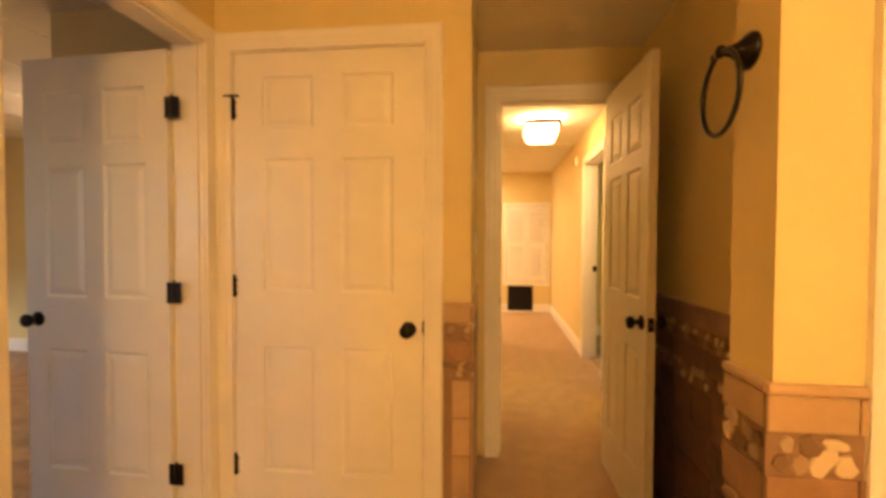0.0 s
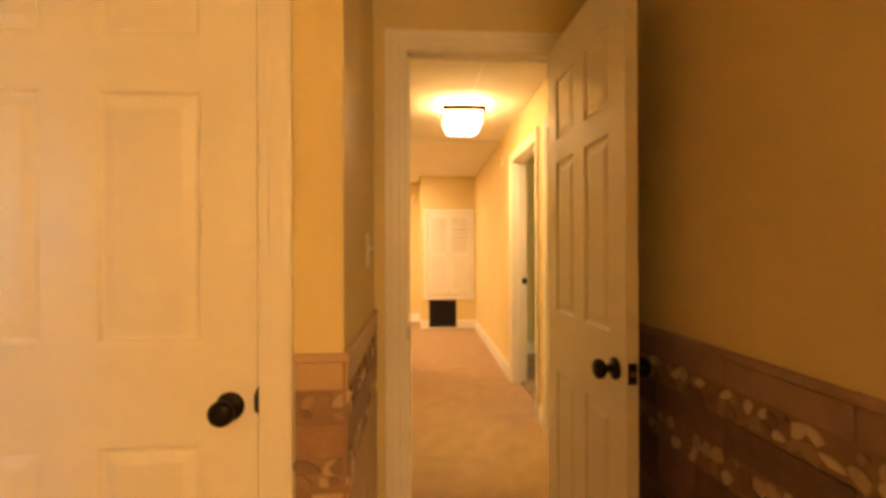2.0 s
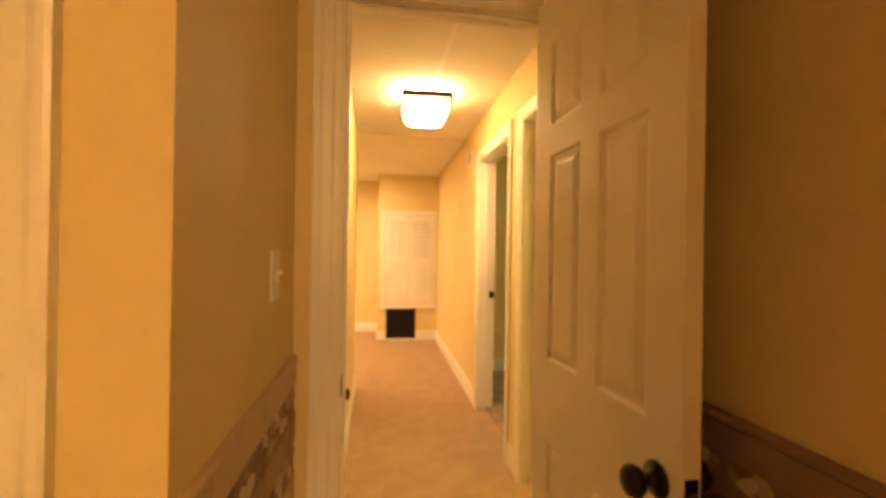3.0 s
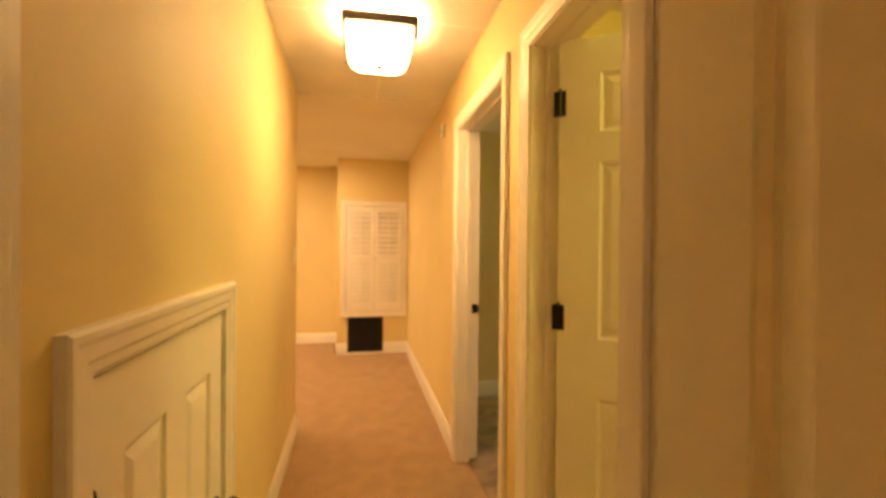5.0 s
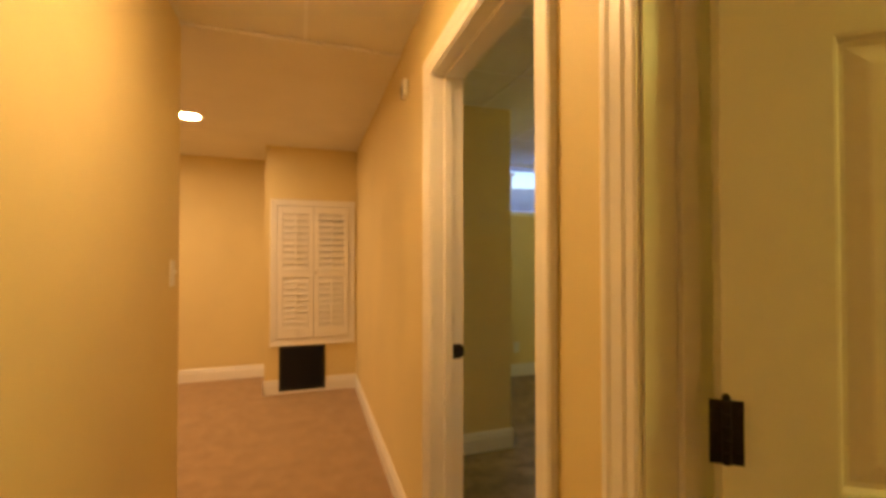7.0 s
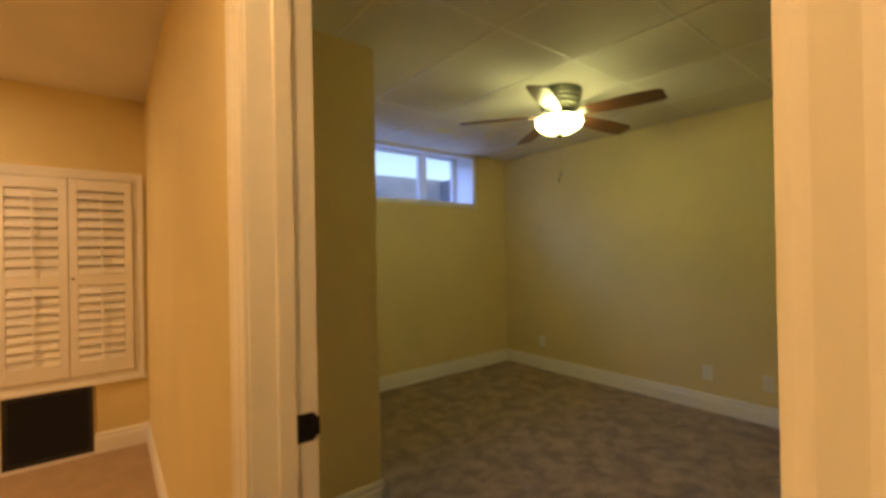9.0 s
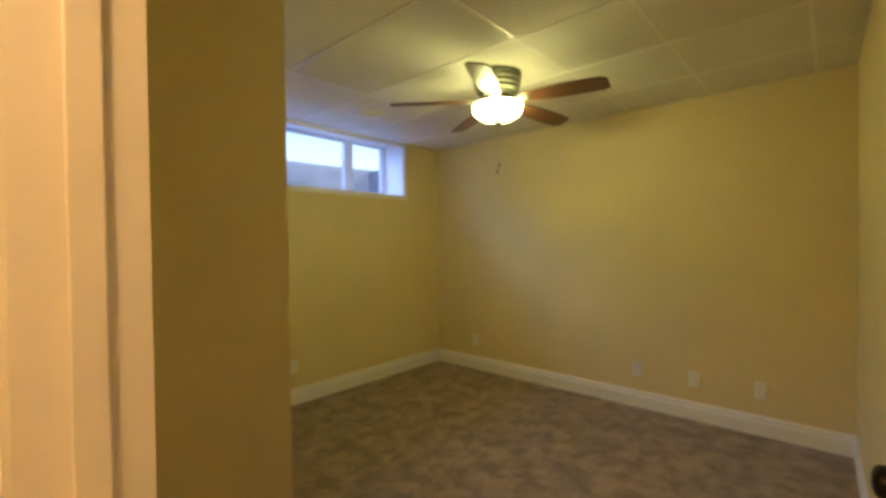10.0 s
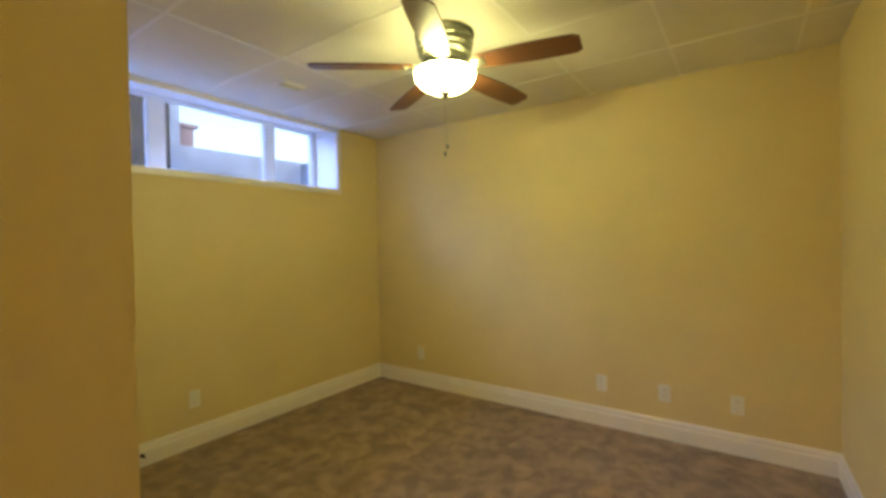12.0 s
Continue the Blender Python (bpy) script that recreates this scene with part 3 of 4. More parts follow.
small_door = panel_door("access_door", pose(HX0 - 0.019, SM[0] + 0.021, 0, 0, 0, 90), SM[1] - SM[0] - 0.042, SM[2] - 0.022, "half-height white panelled access door in the hall", rows=((0.16, 0.47), (0.63, 1.0)), stile=0.105, mull=0.11, knobs="f", knob_z=0.575)
hinge(small_door, Matrix.Translation((-0.002, -0.023, 0.93)), leaf=0.004)
hinge(small_door, Matrix.Translation((-0.002, -0.023, 0.25)), leaf=0.004)
bm = bmesh.new()
casing(bm, SM[1] - SM[0] - 0.026, SM[2] - 0.012, frame_at((HX0, SM[0] + 0.013, 0), (0, 1, 0), (1, 0, 0)), 0.078)
solid("trim", bm, WHITE, "white moulded casing round the access door", "trim", "structure")
bm = bmesh.new()
mm = frame_at((HX0, SM[0], 0), (0, 1, 0), (1, 0, 0))
box(bm, -0.002, 0.018, -0.001, 0.121, 0, SM[2], mm)
box(bm, SM[1] - SM[0] - 0.018, SM[1] - SM[0] + 0.002, -0.001, 0.121, 0, SM[2], mm)
box(bm, 0.018, SM[1] - SM[0] - 0.018, -0.001, 0.121, SM[2] - 0.018, SM[2] + 0.002, mm)
solid("jamb", bm, WHITE, "white jamb of the access door", "trim", "structure")

askew(strike(frame_at((HX1 + 0.106, D2[1] - 0.018, 0.970), (1, 0, 0), (0, -1, 0))))
strike(frame_at((XD[0] + 0.018, YE + 0.025, 0.93), (0, -1, 0), (1, 0, 0)))
strike(frame_at((CD[1] - 0.018, YC + 0.012, 0.925), (0, -1, 0), (-1, 0, 0)))

# ---- baseboards ----
baseboard("baseboard_hall", (
    ((HX0, SM[1] + 0.06), (HX0, 5.53), (1, 0)), ((HX0, YE + WE), (HX0, SM[0] - 0.07), (1, 0)),
    ((-3.5, YS), (0.225, YS), (0, -1)), ((0.225, YS), (0.225, YF - 0.014), (-1, 0)),
    ((0.211, YF), (0.356, YF), (0, -1)), ((0.801, YF), (1.12, YF), (0, -1)),
    ((-3.5, 5.53), (HX0 + 0.014, 5.53), (0, 1))), "white moulded baseboard of the hall", 0.14)
askew(baseboard("baseboard_hall_east", (
    ((HX1, D2[1] + 0.06), (HX1, YF), (-1, 0)), ((HX1, D1[1] + 0.06), (HX1, D2[0] - 0.06), (-1, 0))), "white moulded baseboard along the hall's long wall", 0.14))
baseboard("baseboard_bedroom", (
    ((1.97, BY1), (BX1, BY1), (0, -1)), ((BX1, BY0), (BX1, BY1), (-1, 0)), ((2.1, BY0 + 0.015), (BX1, BY0 + 0.055), (0, 1)),
    ((1.19, 5.96), (1.984, 5.96), (0, -1)), ((1.97, 5.946), (1.97, BY1), (1, 0)), ((1.205, D2[1] + 0.08), (1.205, 5.96), (1, 0))), "white moulded baseboard of the bedroom", 0.152)
baseboard("baseboard_left", (((-6.3, 4.4), (-2.0, 4.4), (0, -1)), ((-2.10, YC + WT), (-2.10, 3.6), (-1, 0)), ((-6.3, -1.2), (-6.3, 4.4), (1, 0))), "white baseboard of the side room", 0.14)

# ---- hall things ----


def ceiling_lamp(x, y, z):
    """A square semi-flush lamp: pan, dark frame with corner straps, tapered frosted shade, finial."""
    e = empty("ceiling_lamp", pose(x, y, z, 0, 0, -1.5), "lit square ceiling lamp with frosted glass and bronze frame", "ceiling lamp")
    s = 0.17
    bm = bmesh.new()
    box(bm, -0.065, 0.065, -0.065, 0.065, -0.030, 0.0)
    part("ceiling_pan", bm, PEWTER, e, bevel=0.004)
    bm = bmesh.new()
    for a, b, c, d in ((-s, s, -s, -s + 0.016), (-s, s, s - 0.016, s), (-s, -s + 0.016, -s + 0.016, s - 0.016), (s - 0.016, s, -s + 0.016, s - 0.016)):
        box(bm, a, b, c, d, -0.082, -0.038)
    part("frame", bm, BRONZE, e, "dark bronze square frame", bevel=0.002)
    for i in (-1, 1):
        for j in (-1, 1):
            bm = bmesh.new()
            m = Matrix.Translation((i * (s - 0.004), j * (s - 0.004), -0.10)) @ Matrix.Rotation(radians(6 * i), 4, 'Y') @ Matrix.Rotation(radians(-6 * j), 4, 'X')
            box(bm, -0.006, 0.006, -0.006, 0.006, -0.045, 0.045, m)
            part("corner_strap", bm, BRONZE, e, bevel=0.001)
    bm = bmesh.new()
    prof = ((0.162, -0.050), (0.162, -0.075), (0.157, -0.125), (0.150, -0.165), (0.138, -0.190), (0.115, -0.206), (0.06, -0.214), (0.0, -0.216))
    rings = []
    for r, h in prof:
        if r == 0:
            rings.append([bm.verts.new((0, 0, h))])
            continue
        ring = []
        for k in range(32):
            a = 2 * math.pi * (k + 0.5) / 32
            ca, sa = math.cos(a), math.sin(a)
            q = (abs(ca) ** 7 + abs(sa) ** 7) ** (-1 / 7)
            ring.append(bm.verts.new((r * q * ca, r * q * sa, h)))
        rings.append(ring)
    for k, (a, b) in enumerate(zip(rings, rings[1:])):
        for i in range(32):
            j = (i + 1) % 32
            f = bm.faces.new((a[i], a[j], b[j], b[i]) if len(b) > 1 else (a[i], a[j], b[0]))
            f.material_index = int(k > 4)
    part("shade", bm, (LAMP_HALL, LAMP_HALL_LOW), e, "glowing frosted glass shade", smooth=True)
    # Added glowing plate: stands for light leaving the open top of the shade.
    bm = bmesh.new()
    box(bm, -0.145, 0.145, -0.145, 0.145, -0.062, -0.056)
    part("uplight_plate", bm, LAMP_HALL_TOP, e, "added glowing plate for the light above the open shade", bevel=0.002)
    bm = bmesh.new()
    lathe(bm, ((0, -0.246), (0.005, -0.244), (0.005, -0.232), (0.022, -0.228), (0.026, -0.221), (0.020, -0.213), (0, -0.211)), 20)
    part("finial", bm, BRONZE, e, "dark finial under the glass", smooth=True)
    return e


ceiling_lamp(0.530, 4.382, ZH)


def shutter_panel(parent, x0, x1, z0, z1, y, tilt):
    """One hinged leaf: stiles, rails, two banks of louvres and their tilt rods."""
    t, st = 0.022, 0.045
    bm = bmesh.new()
    zm = z0 + (z1 - z0) * 0.485
    for a, b, c, d in ((x0, x0 + st, z0, z1), (x1 - st, x1, z0, z1), (x0 + st, x1 - st, z0, z0 + 0.085), (x0 + st, x1 - st, z1 - 0.075, z1), (x0 + st, x1 - st, zm - 0.035, zm + 0.035)):
        box(bm, a, b, y - t, y, c, d)
    leaf = part("shutter_leaf", bm, WHITE, parent, bevel=0.002)
    n = 9
    for lo, hi in ((z0 + 0.085, zm - 0.035), (zm + 0.035, z1 - 0.075)):
        pitch = (hi - lo) / n
        for i in range(n):
            bm = bmesh.new()
            m = Matrix.Translation(((x0 + x1) / 2, y - t / 2, lo + pitch * (i + 0.5))) @ Matrix.Rotation(radians(tilt + random.uniform(-2, 2)), 4, 'X')
            w = (x1 - x0) / 2 - st - 0.001
            prof = ((-0.033, 0.0), (-0.024, 0.0035), (0.0, 0.005), (0.024, 0.0035), (0.033, 0.0), (0.024, -0.0035), (0.0, -0.005), (-0.024, -0.0035))
            ends = [[bm.verts.new(m @ Vector((s * w, a, b))) for a, b in prof] for s in (-1, 1)]
            for k in range(8):
                bm.faces.new((ends[0][k], ends[0][(k + 1) % 8], ends[1][(k + 1) % 8], ends[1][k]))
            bm.faces.new(ends[0])
            bm.faces.new(ends[1])
            part("louver", bm, WHITE, leaf)
        bm = bmesh.new()
        box(bm, (x0 + x1) / 2 - 0.005, (x0 + x1) / 2 + 0.005, y - t - 0.026, y - t - 0.018, lo + 0.01, hi - 0.005)
        part("tilt_rod", bm, WHITE, leaf, bevel=0.002)
    return leaf


def shutters(x0, x1, z0, z1, y):
    e = empty("shutter", Matrix.Identity(4), "closed white louvered shutters in a white frame on the wall", "shutter")
    fw = 0.062
    bm = bmesh.new()
    casing(bm, x1 - x0 - 2 * fw, z1 - fw, frame_at((x0 + fw, y, 0), (1, 0, 0), (0, -1, 0)), fw, sill=z0 + fw)
    part("frame", bm, WHITE, e)
    bm = bmesh.new()
    box(bm, x0 - 0.008, x1 + 0.008, y - 0.030, y - 0.0215, z0 - 0.012, z0 + 0.012)
    part("sill", bm, WHITE, e, bevel=0.003)
    xm = (x0 + x1) / 2
    # Near-black sheet that paints the shade between the louvres.
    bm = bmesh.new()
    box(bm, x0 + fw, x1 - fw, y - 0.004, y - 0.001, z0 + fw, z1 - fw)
    part("shade_backing", bm, DARK, e)
    shutter_panel(e, x0 + fw + 0.004, xm - 0.002, z0 + fw + 0.004, z1 - fw - 0.006, y - 0.012, 68)
    shutter_panel(e, xm + 0.002, x1 - fw - 0.004, z0 + fw + 0.004, z1 - fw - 0.006, y - 0.012, 62)
    bm = bmesh.new()
    lathe(bm, ((0, 0), (0.006, 0), (0.005, 0.008), (0.010, 0.014), (0.010, 0.019), (0, 0.023)), 14, Matrix.Translation((xm + 0.022, y - 0.034, (z0 + z1) / 2 - 0.01)) @ Matrix.Rotation(math.pi / 2, 4, 'X'))
    part("knob", bm, STEEL, e, "small brass knob", smooth=True)


shutters(0.274, 1.090, 0.483, 1.922, YF)


def grille(x0, x1, z0, z1, y):
    e = empty("return_grille", Matrix.Identity(4), "black metal return-air grille low on the wall", "vent grille")
    bm = bmesh.new()
    box(bm, x0 + 0.01, x1 - 0.01, y - 0.006, y - 0.001, z0 + 0.01, z1 - 0.01)
    part("shade_backing", bm, DARK, e)
    bm = bmesh.new()
    for a, b, c, d in ((x0, x0 + 0.025, z0, z1), (x1 - 0.025, x1, z0, z1), (x0 + 0.025, x1 - 0.025, z0, z0 + 0.025), (x0 + 0.025, x1 - 0.025, z1 - 0.025, z1)):
        box(bm, a, b, y - 0.018, y - 0.0005, c, d)
    part("frame", bm, GRILLE, e, bevel=0.003)
    n = 22
    for i in range(n):
        bm = bmesh.new()
        m = Matrix.Translation(((x0 + x1) / 2, y - 0.012, z0 + 0.025 + (z1 - z0 - 0.05) * (i + 0.5) / n)) @ Matrix.Rotation(radians(35), 4, 'X')
        box(bm, -(x1 - x0) / 2 + 0.025, (x1 - x0) / 2 - 0.025, -0.008, 0.006, -0.0008, 0.0008, m)
        part("slat", bm, GRILLE, e)


grille(0.359, 0.797, 0.025, 0.466, YF)
bm = bmesh.new()
box(bm, 0.357, 0.800, YF - 0.018, YF, 0, 0.024)
solid("trim", bm, WHITE, "white strip of baseboard under the grille", "trim", "structure", bevel=0.002)

e = empty("door_chime", SKEW @ frame_at((HX1, 5.35, 2.215), (0, -1, 0), (-1, 0, 0)), "small white chime box high on the hall wall", "door chime")
bm = bmesh.new()
box(bm, -0.03, 0.03, -0.028, 0, -0.045, 0.045)
part("cover", bm, PLATE, e, bevel=0.006)
bm = bmesh.new()
for i in range(4):
    box(bm, -0.018, 0.018, -0.0295, -0.027, -0.03 + i * 0.012, -0.025 + i * 0.012)
part("sound_slots", bm, DARK, e)
outlet(frame_at((HX0, 5.41, 1.285), (0, 1, 0), (1, 0, 0)), True, "white toggle switch near the end of the hall wall")
outlet(frame_at((AX, 2.37, 1.275), (0, 1, 0), (1, 0, 0)), True, "white toggle switch on the wall by the bathroom doorway")


def downlight(x, y, z):
    e = empty("recessed_light", pose(x, y, z), "lit round recessed ceiling light with white trim", "recessed light")
    bm = bmesh.new()
    lathe(bm, ((0.072, -0.002), (0.078, -0.006), (0.092, -0.005), (0.096, 0.0), (0.072, 0.0)), 32)
    part("trim_ring", bm, PLATE, e, smooth=True)
    bm = bmesh.new()
    lathe(bm, ((0, -0.003), (0.073, -0.003), (0.073, 0.0)), 32)
    part("lens", bm, LAMP_SPOT, e)


# Only the first is a known light; three unseen ones brighten the lobby.
for lx, ly in ((-0.27, 7.0), (-1.5, 6.2), (-1.5, 7.7), (-2.7, 7.0)):
    downlight(lx, ly, ZLO)

# ---- bathroom lamp, unseen and inferred, behind the walk's start ----
e = empty("bath_ceiling_lamp", pose(0.42, -1.45, ZB), "unseen ceiling lamp, inferred from the bathroom's warm light", "ceiling lamp")
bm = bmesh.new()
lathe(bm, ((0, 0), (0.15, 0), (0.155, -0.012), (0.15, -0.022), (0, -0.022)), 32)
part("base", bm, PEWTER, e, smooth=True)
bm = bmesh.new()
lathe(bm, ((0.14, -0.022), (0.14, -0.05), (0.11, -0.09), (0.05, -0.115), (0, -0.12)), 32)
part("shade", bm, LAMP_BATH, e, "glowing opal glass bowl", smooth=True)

e = empty("side_room_lamp", pose(2.1, 2.75, ZR), "lit round ceiling lamp of the side room", "ceiling lamp")
bm = bmesh.new()
lathe(bm, ((0, 0), (0.15, 0), (0.155, -0.012), (0.15, -0.022), (0, -0.022)), 32)
part("base", bm, PEWTER, e, smooth=True)
bm = bmesh.new()
lathe(bm, ((0.14, -0.022), (0.14, -0.05), (0.11, -0.09), (0.05, -0.115), (0, -0.12)), 32)
part("shade", bm, LAMP_SIDE, e, "glowing glass bowl", smooth=True)

# Fill lamp added out of sight, hung low to brighten this room's ceiling.
e = empty("rec_room_fill_lamp", pose(-3.2, 3.75, ZL), "added unseen lamp that brightens the room beside the bathroom", "ceiling lamp")
bm = bmesh.new()
lathe(bm, ((0, 0), (0.07, 0), (0.072, -0.012), (0.02, -0.02), (0.012, -0.03), (0.012, -0.20), (0, -0.20)), 24)
part("stem", bm, PEWTER, e, smooth=True)
bm = bmesh.new()
lathe(bm, ((0.0, -0.165), (0.13, -0.165), (0.16, -0.19), (0.15, -0.23), (0.09, -0.265), (0, -0.275)), 32)
part("shade", bm, FILL_REC, e, "glowing glass bowl", smooth=True)

# ---- towel ring ----
e = empty("towel_ring", frame_at((XP, 0.972, 1.668), (0, -1, 0), (-1, 0, 0)), "black bronze towel ring on the end of the pier", "towel ring")
bm = bmesh.new()
lathe(bm, ((0, 0), (0.035, 0), (0.036, 0.004), (0.031, 0.011), (0.020, 0.022), (0.012, 0.036), (0.009, 0.048), (0.013, 0.054), (0.012, 0.062), (0, 0.066)), 28, Matrix.Rotation(math.pi / 2, 4, 'X'))
part("mount", bm, BLACK, e, smooth=True)
bm = bmesh.new()
box(bm, -0.03, 0.012, -0.062, -0.050, -0.008, 0.004)
part("arm", bm, BLACK, e, bevel=0.003)
bm = bmesh.new()
torus(bm, 0.080, 0.0052, Matrix.Translation((0, -0.056, -0.082)) @ Matrix.Rotation(radians(-4), 4, 'Z') @ Matrix.Rotation(math.pi / 2, 4, 'X'))
part("ring", bm, BLACK, e, smooth=True)

# ---- bedroom things ----


def ceiling_fan(x, y, z, first):
    e = empty("ceiling_fan", pose(x, y, z), "flush ceiling fan with five wooden blades and a lit bowl", "ceiling fan")
    bm = bmesh.new()
    lathe(bm, ((0, 0), (0.149, 0), (0.151, -0.014), (0.143, -0.020), (0.147, -0.044), (0.137, -0.050), (0.141, -0.074), (0.130, -0.081), (0.133, -0.104), (0.116, -0.116), (0.108, -0.134), (0, -0.134)), 48)
    part("motor_housing", bm, PEWTER, e, "banded pewter housing", smooth=False)
    bm = bmesh.new()
    lathe(bm, ((0, -0.132), (0.078, -0.132), (0.080, -0.150), (0.056, -0.158), (0.048, -0.178), (0.044, -0.183), (0.141, -0.186), (0.141, -0.190), (0.012, -0.192), (0.010, -0.286), (0, -0.286)), 40)
    part("light_fitter", bm, PEWTER, e, smooth=False)
    bm = bmesh.new()
    lathe(bm, ((0.150, -0.190), (0.152, -0.206), (0.146, -0.230), (0.126, -0.256), (0.092, -0.276), (0.045, -0.287), (0, -0.289)), 40)
    bm.faces.ensure_lookup_table()
    for f in bm.faces[3 * 40:]:
        f.material_index = 1
    part("bowl", bm, (LAMP_FAN, LAMP_FAN_LOW), e, "glowing alabaster glass bowl", smooth=True)
    bm = bmesh.new()
    lathe(bm, ((0, -0.324), (0.009, -0.319), (0.007, -0.308), (0.020, -0.301), (0.027, -0.291), (0.024, -0.285), (0, -0.283)), 16)
    part("finial", bm, PEWTER, e, smooth=True)
    for i in range(5):
        a = radians(first + 72 * i)
        m = Matrix.Rotation(a, 4, 'Z') @ Matrix.Translation((0, 0, -0.161)) @ Matrix.Rotation(radians(2.2), 4, 'Y') @ Matrix.Rotation(radians(-12), 4, 'X')
        bm = bmesh.new()
        L0, L1 = 0.165, 0.665
        top, bot = [], []
        n = 18
        for k in range(n + 1):
            u = k / n
            w = 0.048 + 0.022 * math.sin(math.pi * min(1, u * 1.15) * 0.72)
            if u > 0.93:
                w *= 1 - 0.30 * ((u - 0.93) / 0.07) ** 2
            if u < 0.06:
                w *= 0.86 + 0.14 * u / 0.06
            xx = L0 + (L1 - L0) * u
            top.append((bm.verts.new((xx, w, 0.004)), bm.verts.new((xx, -w, 0.004))))
            bot.append((bm.verts.new((xx, w, -0.004)), bm.verts.new((xx, -w, -0.004))))
        for k in range(n):
            bm.faces.new((top[k][0], top[k][1], top[k + 1][1], top[k + 1][0]))
            bm.faces.new((bot[k][0], bot[k + 1][0], bot[k + 1][1], bot[k][1]))
            bm.faces.new((top[k][0], top[k + 1][0], bot[k + 1][0], bot[k][0]))
            bm.faces.new((top[k][1], bot[k][1], bot[k + 1][1], top[k + 1][1]))
        bm.faces.new((top[0][0], bot[0][0], bot[0][1], top[0][1]))
        bm.faces.new((top[n][0], top[n][1], bot[n][1], bot[n][0]))
        bmesh.ops.transform(bm, matrix=m, verts=bm.verts[:])
        blade = part("blade", bm, WOOD, e, "dark reddish-brown wooden blade", bevel=0.0015)
        bm = bmesh.new()
        box(bm, 0.075, 0.150, -0.014, 0.014, -0.014, -0.004, m)
        box(bm, 0.140, 0.215, -0.030, 0.030, -0.009, -0.0045, m)
        for sx, sy in ((0.195, 0.018), (0.195, -0.018), (0.165, 0.0)):
            lathe(bm, ((0.006, -0.009), (0.005, -0.012), (0, -0.0125)), 8, m @ Matrix.Translation((sx, sy, 0)))
        part("blade_iron", bm, PEWTER, blade, bevel=0.002)
    for dx, z1 in ((0.012, -0.545), (-0.010, -0.585)):
        bm = bmesh.new()
        for k in range(44):
            zz = -0.31 + (z1 + 0.31) * k / 43
            lathe(bm, ((0, zz - 0.0022), (0.0011, zz), (0, zz + 0.0022)), 5, Matrix.Translation((dx, 0, 0)))
        lathe(bm, ((0, z1 - 0.028), (0.005, z1 - 0.024), (0.006, z1 - 0.012), (0.003, z1), (0, z1 + 0.002)), 10, Matrix.Translation((dx, 0, 0)))
        part("pull_chain", bm, PEWTER, e, "thin bead chain with a pull")
    return e


ceiling_fan(3.275, 5.763, ZR, -10)

for y in (7.03, 5.382, 4.975, 4.574):
    outlet(frame_at((BX1, y, 0.322), (0, -1, 0), (-1, 0, 0)), False, group="bedroom outlets")
outlet(frame_at((2.857, BY1, 0.335), (1, 0, 0), (0, -1, 0)), False, group="bedroom outlets")


def ceiling_register(x, y, z):
    e = empty("ceiling_register", pose(x, y, z) @ Matrix.Diagonal((0.7, 0.75, 1, 1)), "small white slotted air register in the ceiling", "ceiling vent")
    bm = bmesh.new()
    for a, b, c, d in ((-0.13, 0.13, -0.07, -0.05), (-0.13, 0.13, 0.05, 0.07), (-0.13, -0.11, -0.05, 0.05), (0.11, 0.13, -0.05, 0.05)):
        box(bm, a, b, c, d, -0.006, 0.004)
    part("frame", bm, PLATE, e, bevel=0.002)
    bm = bmesh.new()
    box(bm, -0.11, 0.11, -0.05, 0.05, -0.001, 0.003)
    part("shade_backing", bm, DARK, e)
    for i in range(8):
        bm = bmesh.new()
        box(bm, -0.11, 0.11, -0.007, 0.005, -0.0008, 0.0008, Matrix.Translation((0, -0.044 + i * 0.0125, -0.003)) @ Matrix.Rotation(radians(35), 4, 'X'))
        part("slat", bm, PLATE, e)


ceiling_register(3.23, 6.963, ZR)

e = empty("door_stop", frame_at((2.54, BY1 - 0.014, 0.085), (1, 0, 0), (0, -1, 0)), "small spring door stop on the baseboard", "door stop")
bm = bmesh.new()
lathe(bm, ((0, 0), (0.011, 0), (0.011, 0.004), (0.005, 0.008), (0.0045, 0.055), (0, 0.055)), 12, Matrix.Rotation(math.pi / 2, 4, 'X'))
part("spring", bm, BLACK, e, smooth=True)
bm = bmesh.new()
lathe(bm, ((0, 0.055), (0.008, 0.055), (0.008, 0.068), (0, 0.071)), 12, Matrix.Rotation(math.pi / 2, 4, 'X'))
part("rubber_tip", bm, PLATE, e, smooth=True)

# window: lined recess, sash frame, three lights
WZ0, WZ1, WY = 1.84, 2.42, 7.84
win = empty("window_1", Matrix.Identity(4), "high wide three-light basement window in a white lined recess", "window", "structure")
bm = bmesh.new()
box(bm, WX[0], WX[1], BY1 - 0.004, BY1 + 0.34, WZ0 - 0.002, WZ0 + 0.014)
box(bm, WX[0], WX[1], BY1 - 0.004, BY1 + 0.34, WZ1 - 0.012, WZ1 + 0.002)
box(bm, WX[1] - 0.014, WX[1] + 0.002, BY1 - 0.004, BY1 + 0.34, WZ0 + 0.014, WZ1 - 0.012)
box(bm, WX[0] - 0.002, WX[0] + 0.014, BY1 - 0.004, BY1 + 0.34, WZ0 + 0.014, WZ1 - 0.012)
part("window_lining", bm, WHITE, win)
bm = bmesh.new()
box(bm, WX[0] - 0.03, WX[1] + 0.03, BY1 - 0.016, BY1 - 0.0045, WZ0 - 0.034, WZ0 + 0.004)
part("window_sill", bm, WHITE, win, bevel=0.003)
bm = bmesh.new()
